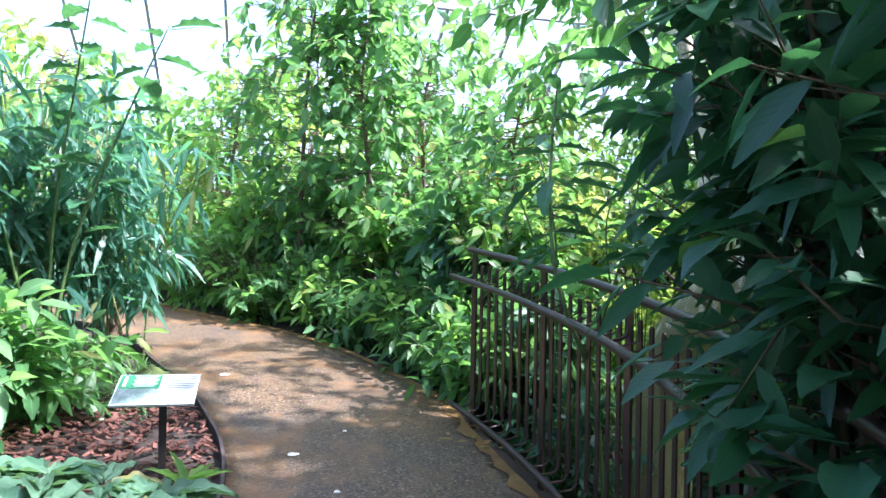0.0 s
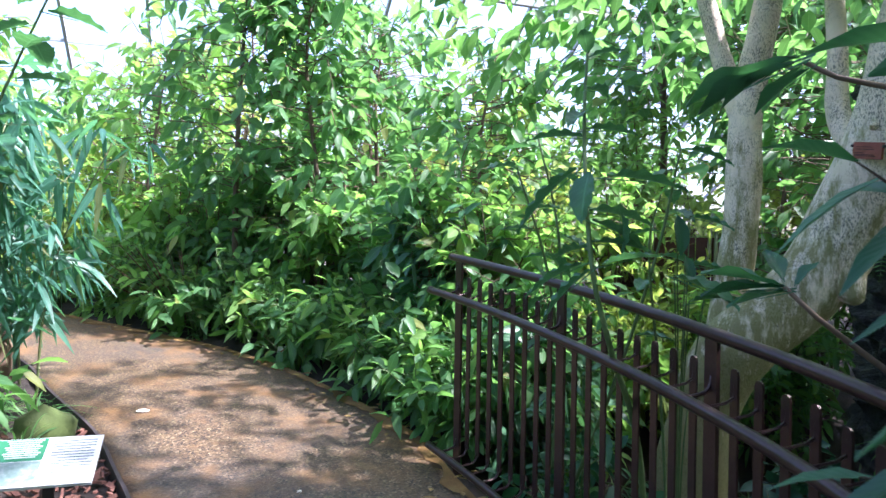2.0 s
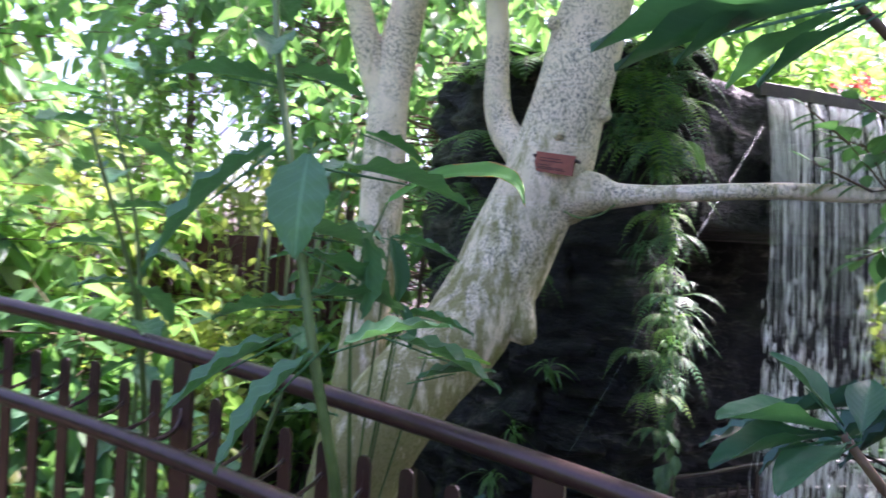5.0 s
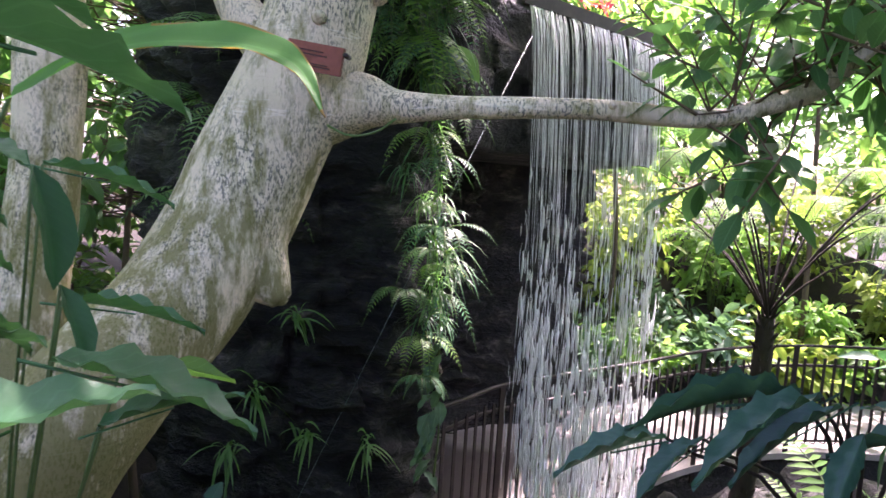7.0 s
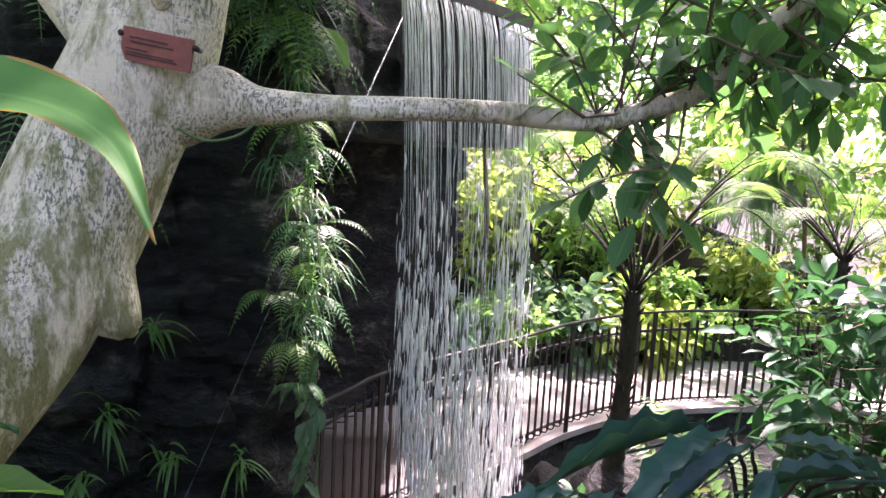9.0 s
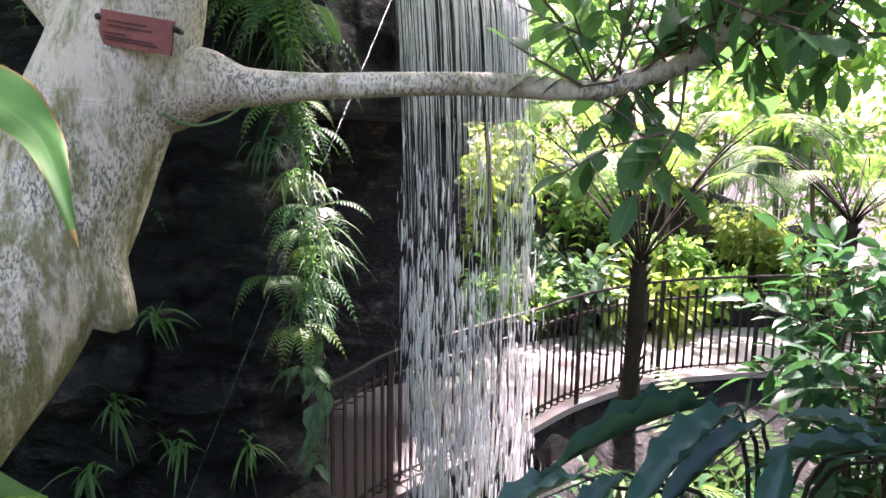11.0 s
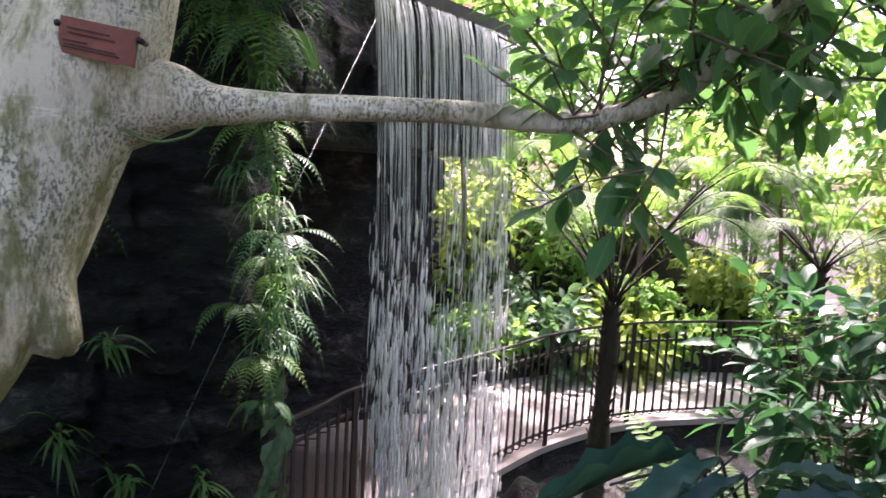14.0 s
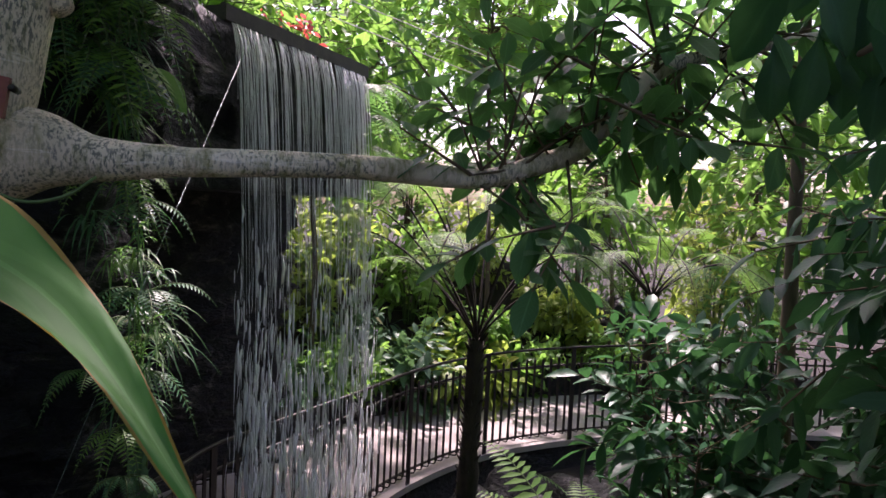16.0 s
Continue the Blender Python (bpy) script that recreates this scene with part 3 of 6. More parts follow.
# ---- rocks ----
def rock_mass(name, plan, z0, z1, label, res=0.034, amp=0.13, lean=0.0, kind="structure", seed=0.0, taper=None):
    """A closed block of layered rock over a plan outline."""
    p = np.array(plan + plan[:1], float)
    seg = np.linalg.norm(np.diff(p, axis=0), axis=1)
    s = np.concatenate([[0], np.cumsum(seg)])
    n = max(12, int(s[-1] / res))
    q = np.linspace(0, s[-1], n, endpoint=False)
    ring = np.stack([np.interp(q, s, p[:, 0]), np.interp(q, s, p[:, 1])], 1)
    mid = ring.mean(0)
    rows = max(4, int((z1 - z0) / res))
    V = []
    for i in range(rows + 1):
        z = z0 + (z1 - z0) * i / rows
        sc = 1.0 if taper is None else np.interp(i / rows, [0, 1], taper)
        for x, y in (ring - mid) * sc + mid:
            v = Vector((x * 0.9 + seed, y * 0.9, z * 1.0))
            d = noise.fractal(v, 0.9, 2.0, 5) * amp * 1.3
            wob = noise.noise(Vector((x * 1.1 + seed, y * 1.1, z * 0.9)))
            layer = 1 - 2.2 * abs(noise.noise(Vector((x * 1.6 + seed, y * 1.6, z * 6.5 + wob * 2))))
            block = noise.cell(Vector((x * 3.2 + wob, y * 3.2 + seed, z * 5.5 + wob * 2)))
            d += amp * (0.55 * layer + 0.6 * block + 0.40 * noise.noise(Vector((x * 8, y * 8, z * 19 + seed))))
            o = unit(np.array([x, y]) - mid)
            V.append((x + o[0] * d, y + o[1] * d, z + 0.5 * amp * noise.noise(Vector((x * 2, y * 2, 5 + seed)))))
    F = [(i * n + j, i * n + (j + 1) % n, (i + 1) * n + (j + 1) % n, (i + 1) * n + j) for i in range(rows) for j in range(n)]
    F += [tuple(range(n))[::-1], tuple(rows * n + j for j in range(n))]
    ob = new(name, mesh_from(name, V, F, ROCK, None, True))
    return tagged(ob, label, "rock", kind=kind)


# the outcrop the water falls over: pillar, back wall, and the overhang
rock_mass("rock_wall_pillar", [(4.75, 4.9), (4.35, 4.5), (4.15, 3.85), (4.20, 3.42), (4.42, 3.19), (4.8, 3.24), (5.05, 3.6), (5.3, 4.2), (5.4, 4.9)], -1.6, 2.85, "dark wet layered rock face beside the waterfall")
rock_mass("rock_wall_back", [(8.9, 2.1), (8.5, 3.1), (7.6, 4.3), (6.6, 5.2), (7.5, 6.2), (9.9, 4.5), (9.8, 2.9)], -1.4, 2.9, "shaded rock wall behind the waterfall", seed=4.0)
# unseen rear of the overhang is stretched back to shade the far walk
rock_mass("rock_overhang", [(4.55, 3.2), (5.02, 2.94), (6.46, 1.80), (7.2, 1.9), (10.7, 2.3), (11.0, 3.6), (8.8, 5.8), (5.2, 4.6)], 1.84, 2.70, "dark rock overhang that carries the waterfall lip, its rear extended for shade", amp=0.06, seed=9.0)

# ---- plants: tools ----
def sticks(A, B, r0, r1, sides=4):
    """Vertices and faces of many straight tapered twigs."""
    A, B = np.asarray(A, float), np.asarray(B, float)
    n = len(A)
    d = unit(B - A)
    ref = np.where(np.abs(d[:, 2:3]) < 0.9, np.array([[0, 0, 1.0]]), np.array([[1.0, 0, 0]]))
    s = unit(np.cross(d, ref))
    u = np.cross(d, s)
    a = np.arange(sides) * 2 * np.pi / sides
    ring = np.cos(a)[None, :, None] * s[:, None] + np.sin(a)[None, :, None] * u[:, None]
    V = np.concatenate([A[:, None] + ring * r0, B[:, None] + ring * r1], 1).reshape(-1, 3)
    F = [(i * 2 * sides + j, i * 2 * sides + (j + 1) % sides, i * 2 * sides + sides + (j + 1) % sides, i * 2 * sides + sides + j) for i in range(n) for j in range(sides)]
    return V, F


def leafed_twigs(anchors, outward, per, spread, L, W, flat=0.6, sag=0.15):
    """Leaves set alternately along twigs that start at the anchors."""
    n = len(anchors)
    tw = unit(outward + RNG.normal(size=(n, 3)) * 0.55)
    ln = spread * RNG.uniform(0.6, 1.3, n)
    ends = anchors + tw * ln[:, None]
    P, D, N, LL = [], [], [], []
    for k in range(per):
        f = (k + 0.6) / per
        p = anchors + tw * (ln * f)[:, None]
        side = unit(np.cross(tw, rand_dirs(n)))
        d = unit(tw * (0.5 + 0.5 * (k == per - 1)) + side * (0.95 if k < per - 1 else 0.15) + np.array([0, 0, -sag]))
        nr = unit(np.array([0, 0, 1.0]) * flat + RNG.normal(size=(n, 3)) * (1 - flat) * 0.7)
        P.append(p)
        D.append(d)
        N.append(nr)
        LL.append(L * RNG.uniform(0.65, 1.15, n))
    P, D, N, LL = map(np.concatenate, (P, D, N, LL))
    return P, D, N, LL, LL * (W / L) * RNG.uniform(0.85, 1.1, len(LL)), ends


def shrub(name, x, y, h, r, twigs, per, L, W, mat, label, bark=BARK_BROWN, stems=7, low=0.12, category="shrub", group="", z=None, squash=1.0, droop=0.25, rows=4, lean=(0, 0), core=0.35):
    """A leafy shrub: stems fan out from the base; leafed twigs fill an uneven crown."""
    zb = float(ground_z(x, y)) - 0.03 if z is None else z
    th = thing(name, label, category, (x, y, zb), group)
    sh = Shape()
    A, O = [], []
    tips = []
    for i in range(stems):
        a = 2 * math.pi * (i + RNG.uniform(-0.35, 0.35)) / stems
        rr = r * RNG.uniform(0.35, 0.9)
        hh = h * RNG.uniform(0.62, 0.98)
        p0 = np.array([math.cos(a) * r * 0.08, math.sin(a) * r * 0.08, 0])
        p2 = np.array([math.cos(a) * rr + lean[0], math.sin(a) * rr * squash + lean[1], hh])
        p1 = p0 * 0.5 + p2 * 0.5 + np.array([-math.cos(a) * rr * 0.22, -math.sin(a) * rr * 0.22, hh * 0.08])
        c = spline([p0, p1, p2], 9)
        part("stem", Shape().tube(c, np.linspace(0.008 + h * 0.006, 0.003, 9), 6).mesh("stem", bark), th)
        tips.append(c)
    tips = np.array(tips)
    for _ in range(twigs):
        c = tips[RNG.integers(len(tips))]
        f = low + (1 - low) * RNG.uniform(0, 1) ** 0.75
        k = f * 8
        i = min(int(k), 7)
        p = c[i] * (1 - (k - i)) + c[i + 1] * (k - i)
        o = rand_dirs(1)[0]
        o[2] = abs(o[2]) * 0.6
        wide = r * RNG.uniform(core, 0.8) * (0.6 + 0.4 * math.sin(math.pi * f))
        q = p + np.array([o[0], o[1] * squash, o[2] * 0.6]) * wide * 0.7
        q[2] = max(q[2], h * 0.05)
        A.append((p, q))
        O.append(o)
    base = np.array([a[0] for a in A])
    mid = np.array([a[1] for a in A])
    P, D, N, LL, WW, ends = leafed_twigs(mid, np.array(O), per, L * 1.6, L, W)
    P[:, 2] = np.maximum(P[:, 2], 0.05)
    V, F = sticks(np.concatenate([base, mid]), np.concatenate([mid, ends]), 0.005, 0.002, 3)
    sh.add(V, F)
    part("twig", sh.mesh("twig", bark), th, kind="stuff")
    part("foliage", leaves("foliage", P, D, N, LL, WW, mat, rows, droop, 0.3), th, kind="stuff")
    return th


def leaf_blade(name, mat, rows=9, droop=0.22, fold=0.22, peak=0.42, teeth=0.0, wave=0.03):
    """One unit leaf blade along +y, face up, with a slightly wavy or toothed rim and a stalk."""
    V, F, U = [], [], []
    power = math.log(0.5) / math.log(peak)
    for i in range(rows):
        s = i / (rows - 1)
        w = max(math.sin(math.pi * min(max(s, 0.012), 0.99) ** power), 0) ** 0.85
        if teeth and 0 < i < rows - 1:
            w *= 1 + teeth * (1 if i % 2 else -1)
        z = -droop * s * s
        for j, u in enumerate((-0.5, -0.26, 0, 0.26, 0.5)):
            V.append((u * w, s, z + abs(u) * w * fold + wave * math.sin(i * 1.7 + j * 2.1) * abs(u) * 2))
    for i in range(rows - 1):
        for j in range(4):
            F.append((i * 5 + j, i * 5 + j + 1, i * 5 + j + 6, i * 5 + j + 5))
            U += [(j / 4, i / (rows - 1)), ((j + 1) / 4, i / (rows - 1)), ((j + 1) / 4, (i + 1) / (rows - 1)), (j / 4, (i + 1) / (rows - 1))]
    n = len(V)
    for s, r in ((-0.14, 0.012), (0.5, 0.008)):
        for k in range(3):
            V.append((r * math.cos(k * 2.09), s, r * math.sin(k * 2.09) - 0.02 - droop * max(s, 0) ** 2))
    for k in range(3):
        F.append((n + k, n + (k + 1) % 3, n + 3 + (k + 1) % 3, n + 3 + k))
        U += [(0.5, 0.0), (0.5, 0.0), (0.5, 0.5), (0.5, 0.5)]
    return mesh_from(name, np.array(V), F, mat, U, True)


BLADES = {}


def put_leaf(parent, base, tip, width, kind, up=(0, 0, 1)):
    """One leaf as a part, from base to tip; width in metres."""
    base, tip = Vector(base), Vector(tip)
    y = tip - base
    ln = y.length
    y.normalize()
    x = y.cross(Vector(up)).normalized()
    z = x.cross(y)
    ob = new("leaf", BLADES[kind])
    ob.parent = parent
    m = Matrix((x, y, z)).transposed().to_4x4()
    ob.matrix_basis = Matrix.Translation(base) @ m @ Matrix.Diagonal((width, ln, ln, 1))
    return ob


BLADES["glossy"] = leaf_blade("leaf_glossy", LEAF_DARK, 7, 0.15, 0.25, 0.5)
BLADES["obovate"] = leaf_blade("leaf_obovate", LEAF_DARK, 8, 0.12, 0.25, 0.62)
BLADES["bright"] = leaf_blade("leaf_bright", LEAF_BRIGHT, 8, 0.15, 0.25, 0.55)
BLADES["toothed"] = leaf_blade("leaf_toothed", LEAF_SHADE, 17, 0.2, 0.2, 0.45, 0.035)
BLADES["toothed_blue"] = leaf_blade("leaf_toothed_blue", LEAF_SLATE, 19, 0.22, 0.28, 0.48, 0.05)
BLADES["pale"] = leaf_blade("leaf_pale", LEAF_PALE, 10, 0.25, 0.25, 0.45, 0.0, 0.05)
BLADES["strap"] = leaf_blade("leaf_strap", LEAF_BRIGHT, 14, 0.3, 0.3, 0.32)
BLADES["round"] = leaf_blade("leaf_round", LEAF_MID, 8, 0.1, 0.15, 0.42)


def frond_leaves(base, direction, length, rise, droop, pairs, pin, bare=0.12):
    """Rachis points and pinna placements of one fern frond."""
    d = np.array([direction[0], direction[1], 0.0])
    d /= np.linalg.norm(d)
    s = np.linspace(0, 1, 12)
    c = base + d * (length * (s - 0.15 * s * s))[:, None] + np.array([0, 0, 1.0]) * (rise * s - droop * s ** 2.2)[:, None] * length
    side = np.array([-d[1], d[0], 0])
    P, D, N, L = [], [], [], []
    for k in range(pairs):
        f = bare + (1 - bare) * (k + 0.5) / pairs
        p = np.array([np.interp(f, s, c[:, i]) for i in range(3)])
        t = np.array([np.interp(min(f + 0.05, 1), s, c[:, i]) - np.interp(f - 0.05, s, c[:, i]) for i in range(3)])
        t = t / (np.linalg.norm(t) + 1e-9)
        w = pin * length * math.sin(math.pi * min(f * 0.93 + 0.10, 0.97)) ** 0.8 * min(1.0, 0.25 + (f - bare) * 2.6)
        nrm = np.cross(t, side)
        for sg in (-1, 1):
            P.append(p)
            D.append(side * sg + t * 0.35)
            N.append(-nrm if nrm[2] < 0 else nrm)
            L.append(w)
    return c, P, D, N, L


def fern(name, base, fronds, length, mat, label, trunk=None, rise=0.9, droop=0.75, pairs=22, pin=0.2, fan=(0, 6.283), category="fern", group="", double=False):
    """A rosette of arching fronds, on a trunk if given one."""
    th = thing(name, label, category, tuple(base), group)
    if trunk is not None:
        pts = spline([np.array(p) - np.array(base) for p in trunk], 26)
        tb = Shape().tube(pts, np.linspace(0.085, 0.06, 26), 14, 0.5)
        A, B = [], []
        for _ in range(220):
            p = pts[RNG.integers(3, 26)]
            a = RNG.uniform(0, 6.283)
            o = np.array([math.cos(a), math.sin(a), 0])
            A.append(p + o * 0.05)
            B.append(p + o * 0.09 + np.array([0, 0, 0.06]))
        tb.add(*sticks(A, B, 0.012, 0.004))
        part("trunk", tb.mesh("trunk", DARK_TRUNK), th, "dark fibrous trunk")
    P, D, N, L = [], [], [], []
    for i in range(fronds):
        a = fan[0] + (fan[1] - fan[0]) * (i + RNG.uniform(0.1, 0.9)) / fronds
        ln = length * RNG.uniform(0.75, 1.1)
        c, p, d, n, l = frond_leaves(np.zeros(3), (math.cos(a), math.sin(a)), ln, rise * RNG.uniform(0.7, 1.25), droop * RNG.uniform(0.75, 1.2), pairs, pin, 0.4 if trunk is not None else 0.12)
        part("stalk", Shape().tube(c, np.linspace(0.003 + ln * 0.005, 0.0015, 12), 5).mesh("stalk", STEM_GREEN if trunk is None else DARK_TRUNK), th)
        if double:
            for pp, dd, nn, ll in zip(p, d, n, l):
                dd = dd / np.linalg.norm(dd)
                sd = np.cross(dd, nn)
                m = 12
                for k in range(m):
                    f = (k + 0.7) / m
                    for sg in (-1, 1):
                        P.append(pp + dd * ll * f - np.array([0, 0, 0.12]) * ll * f * f)
                        D.append(sd * sg + dd * 0.4)
                        N.append(nn)
                        L.append(ll * 0.17 * (1 - 0.6 * f))
        else:
            P += p
            D += d
            N += n
            L += l
    L = np.array(L)
    part("frond", leaves("frond", P, D, N, L, np.maximum(L * (0.24 if double else 0.24), 0.004), mat, 3, 0.18, 0.2, 0.35), th, kind="stuff")
    return th


def grass_tuft(name, base, n, length, width, mat, label, hang=0.9, out=(-1, 0), category="grass", group=""):
    """Thin arching blades from one point, falling over an edge."""
    th = thing(name, label, category, tuple(base), group)
    P, D, N, L = [], [], [], []
    for _ in range(n):
        d = unit(np.array([out[0], out[1], 0.35]) + RNG.normal(size=3) * 0.55)
        P.append(RNG.normal(size=3) * 0.02)
        D.append(d)
        N.append(np.array([0, 0, 1.0]) + RNG.normal(size=3) * 0.3)
        L.append(length * RNG.uniform(0.55, 1.2))
    part("blade", leaves("blade", P, D, N, np.array(L), width, mat, 6, hang, 0.3, 0.3), th, kind="stuff")
    return th


def tree_limb(sh, pts, radii, n=24, sides=14, wobble=0.12):
    c = spline(pts, n)
    k = np.linspace(0, len(radii) - 1, n)
    return sh.tube(c, np.interp(k, range(len(radii)), radii), sides, wobble), c


# ---- the leaning pale tree ----
def leaning_tree():
    th = thing("pale_tree", "pale smooth-barked tree leaning over the railing, mossy at its foot", "tree", (2.55, 4.15, -0.6))
    o = np.array([2.55, 4.15, -0.6])

    def loc(*pts):
        return [np.array(p) - o for p in pts]
    t = Shape()
    tree_limb(t, loc((2.42, 4.10, -0.9), (2.43, 4.06, 0.1), (2.45, 3.98, 0.62), (2.49, 3.89, 0.92), (2.60, 3.805, 1.10), (2.75, 3.735, 1.25), (2.885, 3.645, 1.45), (2.93, 3.585, 1.62), (2.955, 3.525, 1.80), (2.98, 3.44, 2.0), (2.99, 3.335, 2.4), (3.0, 3.24, 2.8), (3.04, 3.1, 3.4), (3.2, 2.9, 4.4)),
              [0.24, 0.20, 0.178, 0.168, 0.168, 0.174, 0.184, 0.178, 0.172, 0.162, 0.144, 0.132, 0.122, 0.09], 84, 28, 0.14)
    # cut stub that carries on the line of the upper trunk, a healed ring at its end
    tree_limb(t, loc((2.90, 3.61, 1.52), (2.885, 3.545, 1.405), (2.872, 3.485, 1.335), (2.865, 3.445, 1.29)), [0.155, 0.118, 0.072, 0.034], 16, 18, 0.2)
    tree_limb(t, loc((2.868, 3.452, 1.297), (2.863, 3.436, 1.286)), [0.03, 0.014], 5, 12, 0.1)
    # small burrs and pruning scars
    for p, q, a in (((2.84, 3.36, 2.09), (2.815, 3.352, 2.095), 0.018), ((2.99, 3.28, 2.26), (2.97, 3.215, 2.17), 0.05), ((2.83, 3.4, 2.52), (2.82, 3.39, 2.52), 0.02)):
        tree_limb(t, loc(p, q), [a * 1.3, a * 0.45], 5, 10, 0.3)
    part("trunk", t.mesh("trunk", PALE_BARK), th)
    u = Shape()
    _, c = tree_limb(u, loc((2.56, 4.2, 0.2), (2.74, 4.20, 0.9), (2.86, 4.19, 1.6), (2.88, 4.17, 2.3), (2.95, 4.10, 2.9), (3.1, 4.0, 3.9)), [0.13, 0.115, 0.098, 0.092, 0.075, 0.05], 44, 18, 0.15)
    tree_limb(u, loc((2.87, 4.18, 2.25), (2.80, 4.28, 2.6), (2.72, 4.45, 3.3)), [0.075, 0.06, 0.045], 16, 12, 0.15)
    tree_limb(u, loc((3.0, 3.56, 2.02), (3.02, 3.70, 2.22), (3.05, 3.74, 2.6), (3.02, 3.78, 3.4)), [0.075, 0.055, 0.05, 0.04], 22, 12, 0.15)
    part("stem", u.mesh("stem", PALE_BARK), th)
    b = Shape()
    _, bc = tree_limb(b, loc((3.0, 3.42, 1.86), (2.96, 3.27, 1.88), (2.93, 3.15, 1.868), (2.90, 2.97, 1.872), (2.905, 2.6, 1.885), (2.915, 2.30, 1.875), (2.91, 2.15, 1.915), (2.905, 2.02, 1.97), (2.90, 1.91, 2.085), (2.90, 1.79, 2.195), (2.90, 1.63, 2.25), (2.85, 1.2, 2.36)),
                      [0.115, 0.08, 0.046, 0.030, 0.028, 0.027, 0.028, 0.027, 0.026, 0.023, 0.018, 0.01], 70, 14, 0.22)
    for p in ((2.878, 2.965, 1.868), (2.88, 2.55, 1.895)):
        q = np.array(p) - o
        b.tube([q + np.array([0.02, 0, 0]), q + np.array([-0.018, 0, 0.002])], [0.016, 0.010], 8)
    part("branch", b.mesh("branch", PALE_BARK), th)
    part("tendril", Shape().tube(spline(loc((2.86, 3.33, 1.80), (2.85, 3.26, 1.775), (2.86, 3.19, 1.79), (2.88, 3.14, 1.83)), 12), 0.004, 6).mesh("tendril", STEM_GREEN), th, "curled yellow-green tendril")
    # leafy twigs along the outer branch
    tw = Shape()
    anchors, outs = [], []
    for i in range(84):
        f = 0.44 + 0.5 * RNG.uniform() ** 0.9
        p = bc[int(f * 69)]
        d = unit(np.array([RNG.uniform(-0.7, 0.7), RNG.uniform(-0.8, 0.6), RNG.uniform(-0.6, 0.8)]))
        anchors.append(p)
        outs.append(d)
    anchors, outs = np.array(anchors), np.array(outs)
    mids = anchors + outs * RNG.uniform(0.03, 0.34, (84, 1))
    P, D, N, LL, WW, ends = leafed_twigs(mids, outs, 7, 0.2, 0.1, 0.058, 0.78, 0.02)
    tw.add(*sticks(np.concatenate([anchors, mids]), np.concatenate([mids, ends]), 0.005, 0.002))
    part("twig", tw.mesh("twig", BARK_BROWN), th, kind="stuff")
    part("foliage", leaves("foliage", P, D, N, LL, WW, LEAF_FRESH, 5, 0.12, 0.2, 0.55), th, "fresh green oval leaves", "stuff")
    # crown, high over the walk
    cr = []
    co = []
    for _ in range(480):
        a = RNG.uniform(0, 6.283)
        rr = 2.4 * RNG.uniform(0.1, 1) ** 0.6
        cr.append(np.array([3.1 + math.cos(a) * rr, 4.4 + math.sin(a) * rr, 2.75 + RNG.uniform(0, 2.0) + 0.1 * rr]) - o)
        co.append(np.array([math.cos(a), math.sin(a), -0.1]))
    # second cluster, out of view, added to shade the walk and leaves below
    for _ in range(560):
        a = RNG.uniform(0, 6.283)
        rr = 1.6 * RNG.uniform(0.05, 1) ** 0.6
        cr.append(np.array([3.3 + math.cos(a) * rr, 2.4 + math.sin(a) * rr, 3.2 + RNG.uniform(0, 1.7)]) - o)
        co.append(np.array([math.cos(a), math.sin(a), -0.1]))
    hub = np.array([3.05, 3.5, 3.2]) - o
    cr = np.array(cr)
    P, D, N, LL, WW, ends = leafed_twigs(cr, np.array(co), 6, 0.3, 0.17, 0.095, 0.6, 0.3)
    k = RNG.integers(0, 1040, 70)
    cs = Shape().add(*sticks(cr, ends, 0.006, 0.003, 3))
    for i in k[:26]:
        cs.tube(spline([hub + np.array([0, 0, RNG.uniform(-0.2, 0.8)]), (hub + cr[i]) / 2 + np.array([0, 0, 0.12]), cr[i]], 8), np.linspace(0.03, 0.008, 8), 6)
    part("limb", cs.mesh("limb", PALE_BARK), th, kind="stuff")
    part("crown", leaves("crown", P, D, N, LL, WW, LEAF_MID, 4, 0.2, 0.25), th, kind="stuff")


leaning_tree()


def plaque():
    th = thing("plaque", "small red-brown engraved plaque tied to the pale trunk", "sign", (2.80, 3.355, 1.975))
    rot = Matrix.Rotation(radians(-8), 4, "Z") @ Matrix.Rotation(radians(9), 4, "X")
    a = Shape().box((0, 0, 0), (0.012, 0.165, 0.075), rot)
    me = a.mesh("plate", PLAQUE, False)
    part("plate", me, th)
    for z, w, y in ((0.016, 0.09, 0.02), (0.006, 0.10, 0.012), (-0.010, 0.05, 0.045), (-0.018, 0.11, 0.012), (-0.024, 0.12, 0.008)):
        v = rot @ Vector((-0.0075, y, z))
        part("text_line", Shape().box(tuple(v), (0.003, w, 0.0035), rot).mesh("text_line", PLAQUE_INK, False), th)
    for y in (-0.088, 0.088):
        v = rot @ Vector((0.004, y, 0.02))
        part("screw", Shape().tube([(v.x + 0.03, v.y, v.z), (v.x - 0.014, v.y, v.z)], 0.007, 8).mesh("screw", IRON), th)


plaque()


